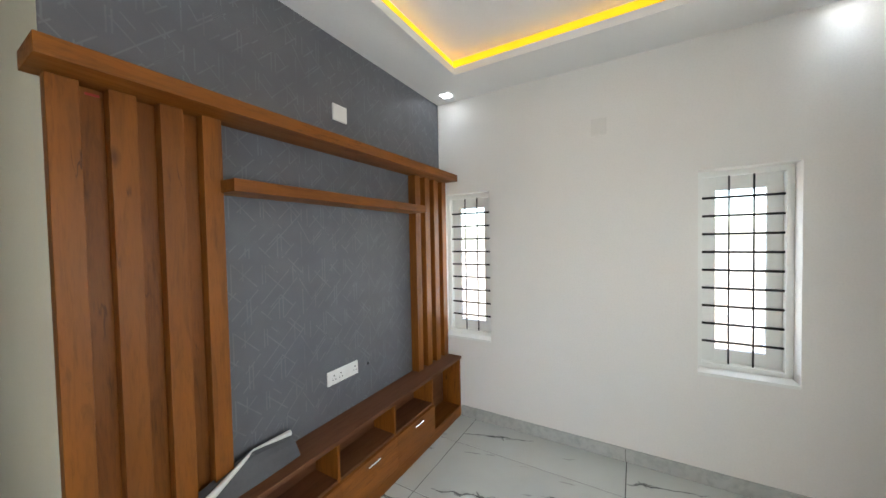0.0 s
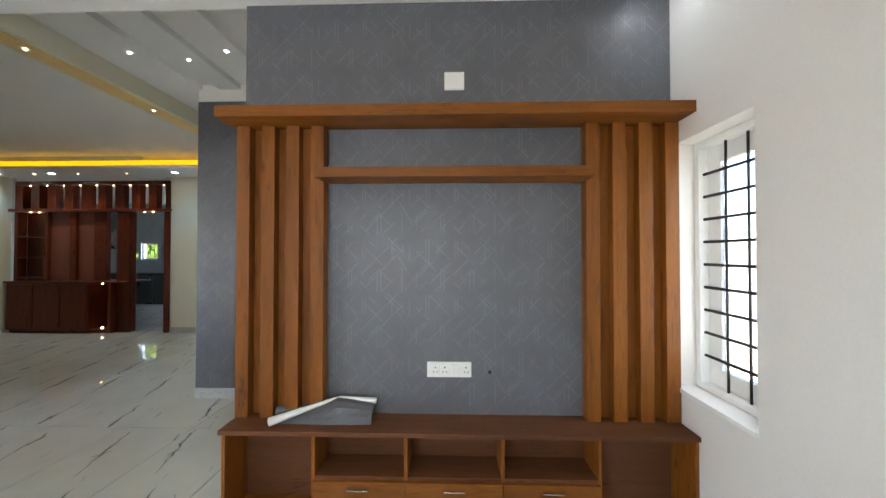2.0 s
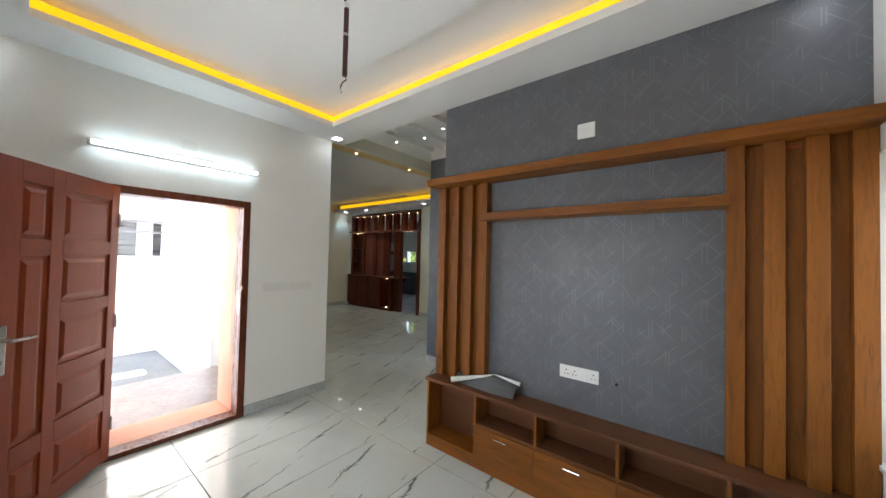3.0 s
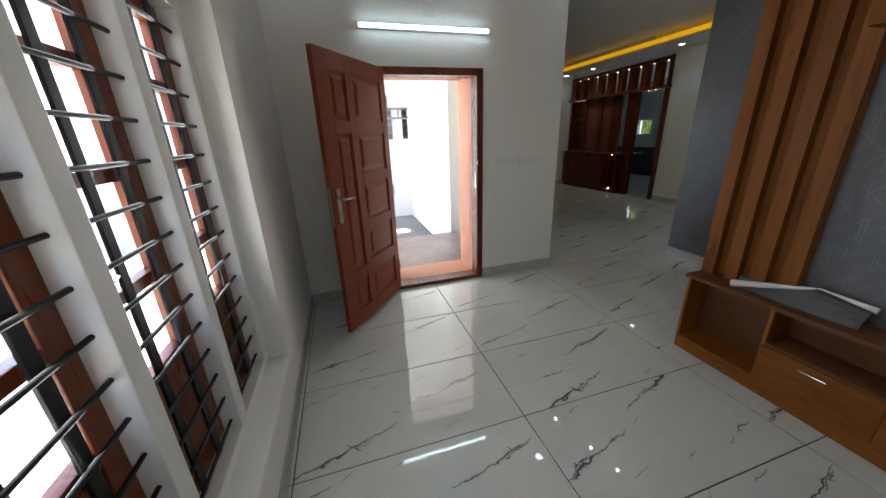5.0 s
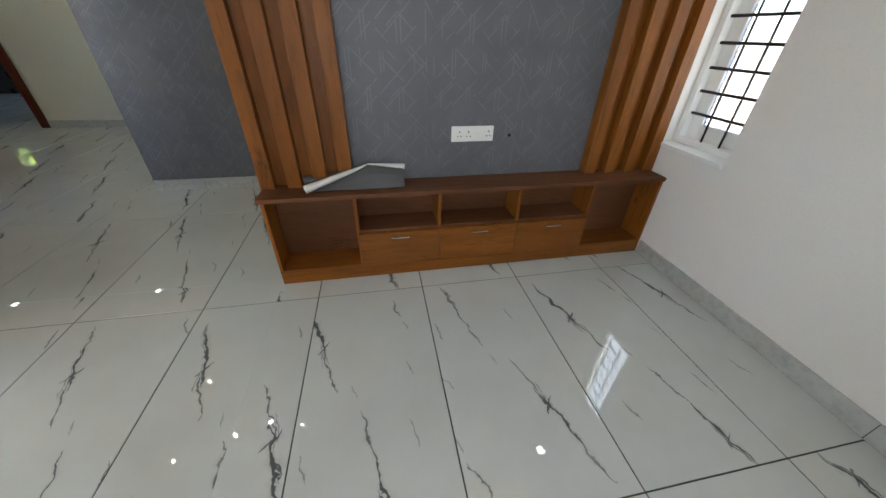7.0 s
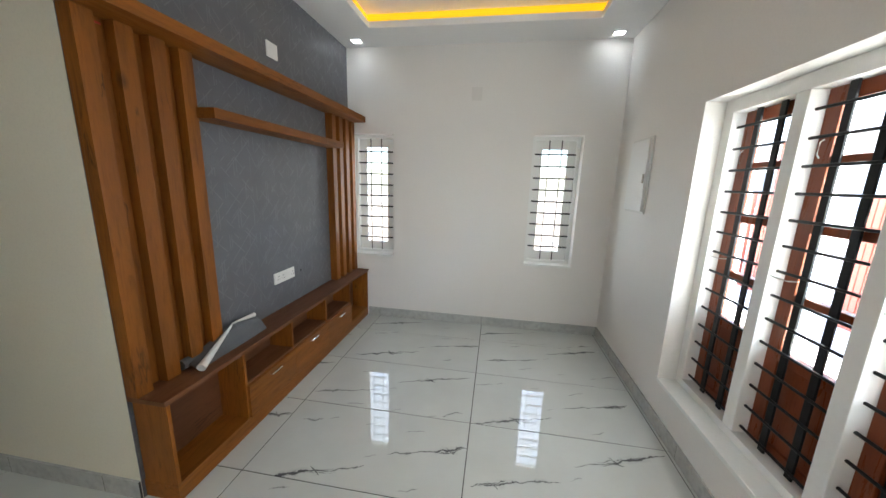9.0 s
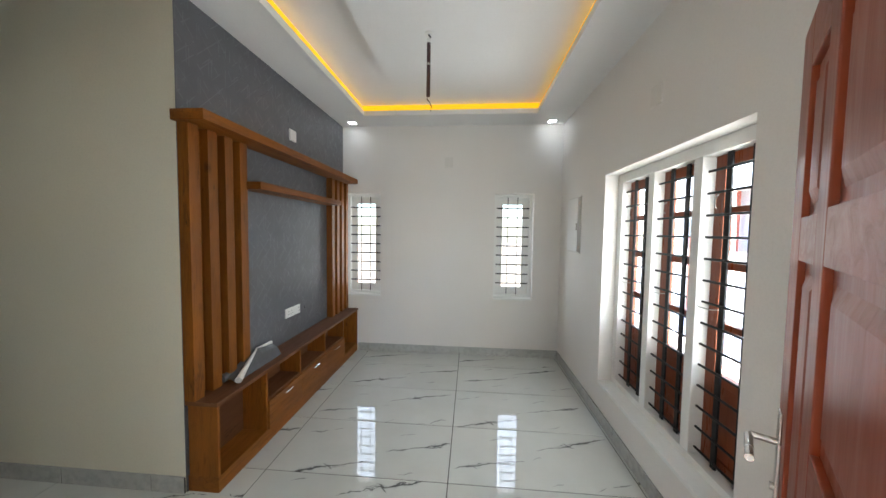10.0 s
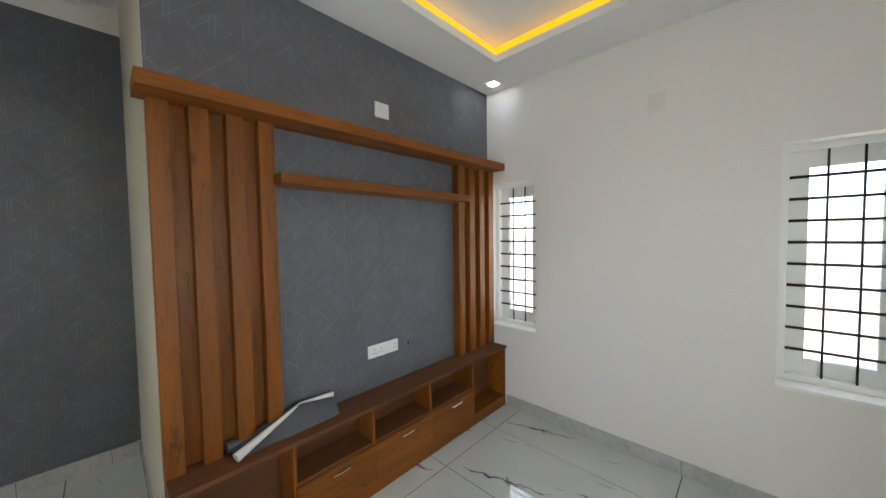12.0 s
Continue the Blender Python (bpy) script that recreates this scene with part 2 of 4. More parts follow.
# dust on the stand's top; inside the niches its darkness also paints shade
dusty_shaded_oak = woodlike("dusty_top_shaded_niche_oak", (0.165, 0.062, 0.024), (0.066, 0.023, 0.009), 0.5, 1)
red_up = woodlike("red_teak_upright", (0.265, 0.045, 0.010), (0.17, 0.027, 0.007), 0.40, 2, False, 0.05)
red_cross = woodlike("red_teak_crosswise", (0.265, 0.045, 0.010), (0.17, 0.027, 0.007), 0.40, 0, False, 0.05)
dark_teak = woodlike("dark_teak", (0.060, 0.016, 0.008), (0.03, 0.009, 0.005), 0.3, 2, False)
sash_teak = woodlike("sash_teak", (0.25, 0.056, 0.016), (0.13, 0.026, 0.008), 0.3, 2, False)
mahogany = woodlike("mahogany", (0.14, 0.026, 0.010), (0.06, 0.012, 0.005), 0.3, 2, False)
iron = plain("black_iron", (0.007, 0.007, 0.008), 0.42, vary=0.2)
iron.node_tree.nodes["Principled BSDF"].inputs["Specular IOR Level"].default_value = 0.25
steel = plain("brushed_steel", (0.55, 0.53, 0.50), 0.28, 1.0, vary=0.1)
chrome = plain("chrome", (0.80, 0.80, 0.80), 0.12, 1.0, vary=0.04)
plastic = plain("white_plastic", (0.80, 0.79, 0.76), 0.32, vary=0.02, relief=0.03, rvary=0.03)
socket_dark = plain("socket_slot", (0.006, 0.006, 0.006), 0.8)
rod_paint = plain("maroon_pipe", (0.06, 0.018, 0.016), 0.35, vary=0.15)
paper_back = plain("paper_backing", (0.74, 0.73, 0.69), 0.7, vary=0.06, scale=14)
paper_face = plain("paper_face", (0.085, 0.086, 0.094), 0.4, vary=0.1, scale=14)
granite = plain("porch_granite", (0.30, 0.225, 0.19), 0.34, vary=0.28, scale=2.2, fine=25)
yard_tile = plain("yard_paver", (0.20, 0.195, 0.19), 0.6, vary=0.2, scale=1.6, fine=20)
outer_white = plain("exterior_white", (0.82, 0.82, 0.80), 0.7, vary=0.04)
outer_grey = plain("exterior_grey_shutter", (0.26, 0.265, 0.28), 0.6)
outer_red = plain("exterior_red", (0.42, 0.10, 0.06), 0.6)
earth = plain("ground_earth", (0.34, 0.29, 0.23), 0.9, vary=0.2, scale=0.6)
foliage = plain("foliage", (0.13, 0.20, 0.006), 0.6, vary=0.3, scale=2)
black_granite = plain("black_granite", (0.02, 0.02, 0.022), 0.1)
kitchen_dark = plain("kitchen_laminate", (0.03, 0.03, 0.034), 0.3)
kitchen_wall = plain("kitchen_wall_tile", (0.50, 0.55, 0.55), 0.3, vary=0.08)
led_yellow = glow("cove_strip", (1.0, 0.53, 0.006), 0.052)
led_white = glow("downlight_diffuser", (0.86, 0.94, 1.0), 1.4)
led_warm = glow("warm_spot", (1.0, 0.72, 0.30), 1.1)
tube_white = glow("tube_light", (0.70, 0.90, 1.0), 0.9)
glass, _nt, _b = start("window_glass", 0.0)
_b.inputs["Transmission Weight"].default_value, _b.inputs["IOR"].default_value = 1.0, 1.12
_b.inputs["Base Color"].default_value = (0.97, 0.99, 1.0, 1)
# darkened copy of the glass; its colour dims the bright outdoors
dimmed_glass = glass.copy()
dimmed_glass.name = "dimmed_window_glass"
dimmed_glass.node_tree.nodes["Principled BSDF"].inputs["Base Color"].default_value = (0.29, 0.30, 0.31, 1)

# ---- building helpers ----
ORIGIN = {}


def thing(name, label, category, at=(0, 0, 0), group="", kind=""):
    ob = new(name)
    ob.location = at
    ORIGIN[ob.name] = Vector(at)
    return tagged(ob, label, category, group, kind)


def finish(ob, bm, at):
    bmesh.ops.translate(bm, verts=bm.verts, vec=-Vector(at))
    bmesh.ops.recalc_face_normals(bm, faces=bm.faces)
    bm.to_mesh(ob.data)
    bm.free()


def part(name, bm, material, parent, label=""):
    """One mesh under a thing or a part; the bmesh is in world places."""
    me = bpy.data.meshes.new(name)
    me.materials.append(material)
    ob = new(name, me)
    at = ORIGIN[parent.name]
    finish(ob, bm, at)
    ob.parent = parent
    ORIGIN[ob.name] = at
    return tagged(ob, label)


def solid(name, bm, material, label="", category="", kind="structure", group="", at=(0, 0, 0)):
    me = bpy.data.meshes.new(name)
    me.materials.append(material)
    ob = new(name, me)
    finish(ob, bm, at)
    ob.location = at
    ORIGIN[ob.name] = Vector(at)
    return tagged(ob, label, category, group, kind)


def box(a, b, bevel=0.0, bm=None):
    bm = bm or bmesh.new()
    lo, hi = [min(p, q) for p, q in zip(a, b)], [max(p, q) for p, q in zip(a, b)]
    made = bmesh.ops.create_cube(bm, size=1, matrix=Matrix.LocRotScale([(p + q) / 2 for p, q in zip(lo, hi)], None, [q - p for p, q in zip(lo, hi)]))
    if bevel:
        edges = list({e for v in made["verts"] for e in v.link_edges})
        bmesh.ops.bevel(bm, geom=edges, offset=bevel, segments=2, profile=0.6, affect="EDGES")
    return bm


def rod(p, q, r, segs=12, bm=None, r2=None):
    bm = bm or bmesh.new()
    p, q = Vector(p), Vector(q)
    m = Matrix.Translation((p + q) / 2) @ (q - p).to_track_quat("Z", "Y").to_matrix().to_4x4()
    bmesh.ops.create_cone(bm, cap_ends=True, segments=segs, radius1=r, radius2=r if r2 is None else r2, depth=(q - p).length, matrix=m)
    return bm


def wire(points, r, segs=8):
    """A bent tube through a few points."""
    bm = bmesh.new()
    rings = []
    pts = [Vector(p) for p in points]
    for i, p in enumerate(pts):
        d = (pts[min(i + 1, len(pts) - 1)] - pts[max(i - 1, 0)]).normalized()
        q = d.to_track_quat("Z", "Y")
        rings.append([bm.verts.new(p + q @ Vector((r * math.cos(k * math.tau / segs), r * math.sin(k * math.tau / segs), 0))) for k in range(segs)])
    for a, b in zip(rings, rings[1:]):
        for k in range(segs):
            bm.faces.new((a[k], a[(k + 1) % segs], b[(k + 1) % segs], b[k]))
    bm.faces.new(rings[0])
    bm.faces.new(rings[-1])
    return bm


def wall_mesh(axis, p0, p1, u0, u1, z0, z1, holes=()):
    """A wall between p0 and p1 across, from u0 to u1 along, with holes (u0, u1, z0, z1) cut through."""
    us = sorted({u0, u1, *[h[0] for h in holes], *[h[1] for h in holes]})
    zs = sorted({z0, z1, *[h[2] for h in holes], *[h[3] for h in holes]})
    us, zs = [u for u in us if u0 <= u <= u1], [z for z in zs if z0 <= z <= z1]
    bm = bmesh.new()
    cache = {}

    def vert(p, u, z):
        if (p, u, z) not in cache:
            cache[p, u, z] = bm.verts.new((p, u, z) if axis == "x" else (u, p, z))
        return cache[p, u, z]

    def full(i, j):
        if not (0 <= i < len(us) - 1 and 0 <= j < len(zs) - 1):
            return False
        uc, zc = (us[i] + us[i + 1]) / 2, (zs[j] + zs[j + 1]) / 2
        return not any(h[0] < uc < h[1] and h[2] < zc < h[3] for h in holes)

    for i in range(len(us) - 1):
        for j in range(len(zs) - 1):
            if not full(i, j):
                continue
            a, b, c, d = us[i], us[i + 1], zs[j], zs[j + 1]
            for p in (p0, p1):
                bm.faces.new([vert(p, a, c), vert(p, b, c), vert(p, b, d), vert(p, a, d)])
            for di, dj, e in ((-1, 0, ((a, c), (a, d))), (1, 0, ((b, c), (b, d))), (0, -1, ((a, c), (b, c))), (0, 1, ((a, d), (b, d)))):
                if not full(i + di, j + dj):
                    (ua, za), (ub, zb) = e
                    bm.faces.new([vert(p0, ua, za), vert(p0, ub, zb), vert(p1, ub, zb), vert(p1, ua, za)])
    return bm


# ---- the plan, in metres ----
ROOM_W = 2.79          # window wall
BACK = -4.06           # wall with the entrance door
RING = 2.92            # lower ceiling
TV_END = -2.432         # free end of the television wall
ALCOVE = -1.43         # second papered wall
ALCOVE_END = -3.85
HALL_END = -9.55
PART_X = -4.10         # mahogany partition
TOP = 3.45
DOWN_W = 0.07
SMALL = [(0.03, 0.51, 0.745, 2.072), (1.97, 2.455, 0.745, 2.072)]
BIG = (-2.77, -1.315, 0.322, 2.075)
DOOR = (1.005, 1.985, 0.0, 2.07)
HALLWIN = (-5.6, -4.42, 0.5, 2.0)

solid("wall_far", wall_mesh("y", 0.0, 0.23, -0.2, ROOM_W + 0.25, -0.05, TOP, SMALL), white_paint, "white painted wall with two narrow barred windows", "wall")
solid("wall_window", wall_mesh("x", ROOM_W, ROOM_W + 0.25, BACK - 0.23, 0.0, -0.05, TOP, [BIG]), white_paint, "white painted wall with a wide barred window", "wall")
solid("wall_back", wall_mesh("y", BACK - 0.23, BACK, 0.14, ROOM_W, -0.05, TOP, [DOOR]), white_paint, "white painted wall around the entrance door", "wall")
solid("wall_television", wall_mesh("x", -0.2, 0.0, TV_END, 0.0, -0.05, TOP), cream_paint, "cream wall that carries the television unit", "wall")
solid("wall_return", wall_mesh("y", TV_END, TV_END + 0.2, ALCOVE, -0.2, -0.05, TOP), cream_paint, "cream painted end wall beside the hall", "wall")
solid("wall_alcove", wall_mesh("x", ALCOVE - 0.2, ALCOVE, ALCOVE_END, TV_END, -0.05, TOP), white_paint, "wall at the side of the hall", "wall")
solid("wall_hall_side", wall_mesh("x", 0.14, 0.37, HALL_END, BACK - 0.23, -0.05, TOP, [HALLWIN]), cream_paint, "cream wall of the hall with an added, unseen window", "wall")
solid("wall_hall_end", wall_mesh("y", HALL_END - 0.2, HALL_END, PART_X, 0.37, -0.05, TOP), cream_paint, "cream wall at the end of the hall", "wall")
solid("wall_hall_corner", wall_mesh("x", PART_X - 0.15, PART_X - 0.03, -6.60, -2.6, -0.05, TOP), cream_paint, "cream wall beside the mahogany partition", "wall")
solid("wall_hall_west", wall_mesh("x", -7.2, -7.0, -6.5, -2.4, -0.05, TOP), white_paint, "white wall of the hall", "wall")
solid("wall_hall_north", wall_mesh("y", -2.6, -2.4, -7.0, ALCOVE - 0.2, -0.05, TOP), white_paint, "white wall of the hall", "wall")
KWIN = [(-10.83, -10.31, 1.29, 1.80), (-11.28, -10.90, 1.29, 1.53)]
solid("wall_kitchen", wall_mesh("x", -8.2, -8.0, -13.0, -6.5, -0.05, TOP, KWIN), kitchen_wall, "tiled kitchen wall with a window", "wall")
solid("wall_papered", wall_mesh("x", 0.0, 0.003, TV_END, 0.0, 0.0, TOP - 0.5), wallpaper, "grey wallpaper with thin silver geometric lines", "wallpaper")
solid("wall_papered_alcove", wall_mesh("x", ALCOVE, ALCOVE + 0.003, ALCOVE_END, TV_END, 0.1, 3.04), wallpaper, "dark grey wallpaper with thin geometric lines", "wallpaper")
solid("roof", box((-8.4, -13.2, TOP), (ROOM_W + 0.25, 0.23, TOP + 0.2)), outer_white, "flat concrete roof", "roof")
solid("wall_kitchen_side", wall_mesh("x", PART_X - 0.2, PART_X, -13.0, HALL_END - 0.2, -0.05, TOP), kitchen_wall, "kitchen wall", "wall")
solid("wall_kitchen_end", wall_mesh("y", -13.2, -13.0, -8.2, 0.4, -0.05, TOP), kitchen_wall, "kitchen wall", "wall")

# ceilings
CX0, CX1, CY0, CY1 = 0.445, 2.375, -3.57, -0.49
COVE = 0.036            # depth of the slot that hides the strip


def ring_mesh(x0, x1, y0, y1, hx0, hx1, hy0, hy1, z0, z1, bm=None):
    bm = bm or bmesh.new()
    for a, b in (((x0, y0), (hx0, y1)), ((hx1, y0), (x1, y1)), ((hx0, y0), (hx1, hy0)), ((hx0, hy1), (hx1, y1))):
        box((*a, z0), (*b, z1), 0, bm)
    return bm


cm = ring_mesh(0.0, ROOM_W, BACK, 0.0, CX0 - 0.02, CX1 + 0.02, CY0 - 0.02, CY1 + 0.02, RING, RING + 0.012)
ring_mesh(CX0 - 0.02, CX1 + 0.02, CY0 - 0.02, CY1 + 0.02, CX0, CX1, CY0, CY1, RING - 0.035, RING + 0.018, cm)
ring_mesh(0.0, ROOM_W, BACK, 0.0, CX0 - COVE, CX1 + COVE, CY0 - COVE, CY1 + COVE, RING + 0.012, 3.02, cm)
box((0.0, BACK, 3.02), (ROOM_W, 0.0, 3.18), 0, cm)
box((0.94, -2.645, 2.878), (1.925, -1.385, 3.02), 0, cm)
box((-0.02, BACK, RING), (0.0, TV_END, 3.3), 0, cm)
solid("ceiling", cm, ceiling_paint, "white stepped gypsum ceiling with a lit cove", "ceiling")
hm = bmesh.new()
box((ALCOVE - 0.2, -4.35, 3.22), (0.0, TV_END, 3.27), 0, hm)
box((-7.0, -4.35, 3.22), (ALCOVE - 0.2, -2.6, 3.27), 0, hm)
for y in (-2.72, -3.12, -3.52, -3.92):
    box((-2.6, y - 0.11, 3.165), (0.0, y + 0.11, 3.22), 0, hm)
box((-3.5, HALL_END, 3.12), (0.14, -4.62, 3.27), 0, hm)
box((-7.0, -6.5, 3.12), (-3.5, -4.62, 3.27), 0, hm)
box((PART_X, HALL_END, RING - 0.02), (-3.42, -6.5, RING + 0.02), 0, hm)
box((PART_X, HALL_END, RING + 0.02), (-3.56, -6.5, 3.27), 0, hm)
box((-7.0, -6.5, RING - 0.02), (-3.42, -5.2, RING + 0.02), 0, hm)
box((-8.0, -13.0, 3.0), (PART_X, -6.72, 3.1), 0, hm)
solid("ceiling_hall", hm, ceiling_paint, "white hall ceiling with beams and a lit cove", "ceiling")
solid("ceiling_beam", box((-7.0, -4.62, 3.04), (0.14, -4.35, 3.27), 0.004), cream_paint, "cream ceiling beam with spotlights", "beam")
# yellow light on the beam's underside, painted as a base colour
yellow_glow_paint = plain("yellow_glow_paint", (0.86, 0.60, 0.24), 0.4, vary=0.15, scale=4)
# thin sheet that carries the painted yellow glow
solid("trim_beam", box((-7.0, -4.575, 3.036), (0.13, -4.395, 3.0395)), yellow_glow_paint, "strip under the ceiling beam, coloured as if lit yellow", "trim")


def strip(a, b, material, name="cove_light_strip"):
    t = thing(name, "yellow LED strip glowing in the ceiling cove", "light strip", a)
    part("diffuser", box(a, b), material, t)


S0, S1, SB = RING + 0.016, RING + 0.085, COVE - 0.001
for a, b in (((CX0 - SB, CY0 - SB + 0.01, S0), (CX0 - SB + 0.008, CY1 + SB - 0.01, S1)), ((CX1 + SB - 0.008, CY0 - SB + 0.01, S0), (CX1 + SB, CY1 + SB - 0.01, S1)),
             ((CX0 - SB + 0.01, CY0 - SB, S0), (CX1 + SB - 0.01, CY0 - SB + 0.008, S1)), ((CX0 - SB + 0.01, CY1 + SB - 0.008, S0), (CX1 + SB - 0.01, CY1 + SB, S1))):
    strip(a, b, led_yellow)
strip((-3.5595, HALL_END + 0.2, RING + 0.022), (-3.55, -5.2, RING + 0.14), led_yellow)

# ---- television wall ----
POST_W, POST_D = 0.073, 0.074
STAND_D, STAND_TOP = 0.205, 0.562


red_tape = plain("red_tape", (0.45, 0.03, 0.02), 0.4)


def tv_panel():
    t = thing("ribbed_feature", "oak laminate wall panel with ribbed posts and two shelves", "wall panel", (0.003, TV_END, STAND_TOP))
    for y0 in (-2.436, -2.295, -2.156, -2.017, -0.502, -0.359, -0.217, -0.077):
        part("post", box((0.0225, y0, STAND_TOP + 0.001), (POST_D, y0 + POST_W, 2.184), 0.002), oak_up, t)
    for a, b in ((-2.432, -1.946), (-0.500, -0.006)):
        part("backing_board", box((0.004, a, STAND_TOP + 0.001), (0.022, b, 2.184), 0.001), oak_up, t)
    part("top_shelf", box((0.004, -2.475, 2.185), (0.202, -0.002, 2.244), 0.003), oak_along, t)
    part("tape_mark", box((0.0225, -0.280, 2.150), (0.0245, -0.222, 2.156)), red_tape, t, "scrap of red tape")
    part("tape_mark", box((0.0225, -2.340, 2.160), (0.0245, -2.305, 2.168)), red_tape, t, "scrap of red tape")
    part("lower_shelf", box((0.004, -1.955, 1.870), (0.180, -0.488, 1.924), 0.003), oak_along, t)
    return t


def tv_stand():
    t = thing("television_stand", "low oak laminate television stand with open niches and three drawers", "tv stand", (0.1, -1.2, 0))
    d = STAND_D - 0.006
    part("top", box((0.004, -2.434, STAND_TOP - 0.024), (STAND_D + 0.006, -0.003, STAND_TOP), 0.002), dusty_shaded_oak, t, "dusty worn oak top")
    part("plinth", box((0.004, -2.420, 0.001), (d, -0.006, 0.078), 0.002), oak_along, t)
    # darker oak: dust plus niche shade put into the colour
    part("back_board", box((0.004, -2.402, 0.098), (0.012, -0.024, STAND_TOP - 0.026)), dusty_shaded_oak, t, "dusty oak back, darkened for niche shade")
    for y in (-2.420, -1.952, -1.476, -0.984, -0.500, -0.024):
        part("upright", box((0.013, y, 0.098), (d, y + 0.018, STAND_TOP - 0.0245), 0.0015), oak_up, t)
    part("bottom_board", box((0.004, -2.420, 0.0785), (d, -0.006, 0.0975), 0.0015), oak_along, t)
    for a, b in ((-1.934, -1.476), (-1.458, -0.984), (-0.966, -0.500)):
        # niche shade is painted in with the darker oak here too
        part("niche_board", box((0.013, a + 0.0005, 0.318), (d - 0.002, b - 0.0005, 0.335)), dusty_shaded_oak, t)
        dr = part("drawer", box((0.150, a - 0.008, 0.101), (d + 0.016, b + 0.008, 0.316), 0.002), oak_along, t)
        mid = (a + b) / 2
        bm = wire([(d + 0.016, mid - 0.052, 0.288), (d + 0.034, mid - 0.050, 0.288), (d + 0.036, mid, 0.288), (d + 0.034, mid + 0.050, 0.288), (d + 0.016, mid + 0.052, 0.288)], 0.0045)
        part("handle", bm, chrome, dr, "slim chrome handle")
    return t


def plate(name, label, at, size, axis, sign, material=plastic, thick=0.010):
    """A flat plate on a wall; axis is the wall's normal, at the plate's middle."""
    t = thing(name, label, "electrical plate", at)
    x, y, z = at
    w, h = size[0] / 2, size[1] / 2
    if axis == "x":
        part("plate", box((x, y - w, z - h), (x + sign * thick, y + w, z + h), 0.003), material, t)
        part("rim", box((x + sign * thick, y - w + 0.008, z - h + 0.008), (x + sign * (thick + 0.002), y + w - 0.008, z + h - 0.008), 0.0009), material, t)
    else:
        part("plate", box((x - w, y, z - h), (x + w, y + sign * thick, z + h), 0.003), material, t)
        part("rim", box((x - w + 0.008, y + sign * thick, z - h + 0.008), (x + w - 0.008, y + sign * (thick + 0.002), z + h - 0.008), 0.0009), material, t)
    return t


def socket_board():
    t = thing("socket_board", "white plastic socket board with three sockets and two switches", "socket", (0.003, -1.247, 0.815))
    part("plate", box((0.003, -1.372, 0.772), (0.013, -1.122, 0.858), 0.003), plastic, t)
    for yc in (-1.325, -1.272, -1.152):
        s = part("socket_module", box((0.013, yc - 0.023, 0.782), (0.0155, yc + 0.023, 0.848), 0.001), plastic, t)
        for dy, dz, r in ((0, 0.013, 0.0045), (-0.010, -0.012, 0.0035), (0.010, -0.012, 0.0035)):
            part("pin_hole", rod((0.0150, yc + dy, 0.815 + dz), (0.0160, yc + dy, 0.815 + dz), r, 10), socket_dark, s)
    for yc in (-1.228, -1.202):
        part("switch", box((0.013, yc - 0.011, 0.784), (0.018, yc + 0.011, 0.846), 0.0015), plastic, t)


def paper_offcut():
    t = thing("wallpaper_offcut", "crumpled offcut of grey wallpaper with white backing", "wallpaper roll", (0.1, -1.93, STAND_TOP))
    z = STAND_TOP + 0.003
    # the sheet is folded over itself: a tent with its ridge running slantwise
    bm = bmesh.new()
    rows = 9
    grid = []
    for i in range(rows):
        f = i / (rows - 1)
        y = -2.19 + 0.53 * f
        peak = 0.030 + 0.082 * f / 0.64 if f < 0.64 else 0.112 - 0.030 * (f - 0.64) / 0.36
        line = []
        for k in range(6):
            g = k / 5
            x = 0.150 - 0.01 * f - 0.092 * g
            h = peak * math.sin(min(1, g * 1.15) * math.pi / 2) + 0.004 * math.sin(7 * f + 5 * g)
            line.append(bm.verts.new((x, y, z + max(0.0, h))))
        grid.append(line)
    for a, b in zip(grid, grid[1:]):
        for k in range(5):
            bm.faces.new((a[k], a[k + 1], b[k + 1], b[k]))
    made = bmesh.ops.extrude_face_region(bm, geom=bm.faces[:])
    bmesh.ops.translate(bm, verts=[v for v in made["geom"] if isinstance(v, bmesh.types.BMVert)], vec=(-0.003, 0, 0.0))
    part("folded_sheet", bm, paper_face, t, "grey papered face")
    part("long_curl", rod((0.163, -2.192, z + 0.021), (0.060, -1.848, z + 0.112), 0.022, 16, None, 0.006), paper_back, t, "white backing curled over")
    part("short_curl", rod((0.060, -1.848, z + 0.112), (0.045, -1.652, z + 0.086), 0.005, 16, None, 0.016), paper_back, t, "white backing curled over")
    part("roll", rod((0.055, -2.205, z + 0.028), (0.045, -1.70, z + 0.028), 0.027, 18), paper_face, t)


tv_panel()
tv_stand()
socket_board()
paper_offcut()
plate("blank_plate", "square white blank plate on the grey wallpaper", (0.003, -1.218, 2.457), (0.113, 0.102), "x", 1)
solid("cable_hole", rod((0.002, -1.018, 0.800), (0.0045, -1.018, 0.800), 0.010, 14), socket_dark, "small black cable hole in the wallpaper", "hole", kind="thing")
ivory = plain("ivory_plastic", (0.755, 0.725, 0.675), 0.4, vary=0.03)
plate("fan_box_plate", "ivory blank plate on the white wall", (1.384, 0.0, 2.46), (0.105, 0.125), "y", -1, ivory, 0.006)
plate("fan_box_plate", "ivory blank plate above the wide window", (ROOM_W, -2.04, 2.435), (0.12, 0.13), "x", -1, ivory, 0.006)
plate("fan_box_plate", "ivory blank plate above the tube light", (1.505, BACK, 2.485), (0.11, 0.09), "y", 1, ivory, 0.006)
for xc in (0.475, 0.735):
    plate("switch_cover", "masked switch box flush in the white wall", (xc, BACK, 1.228), (0.25, 0.085), "y", 1, ivory, 0.004)


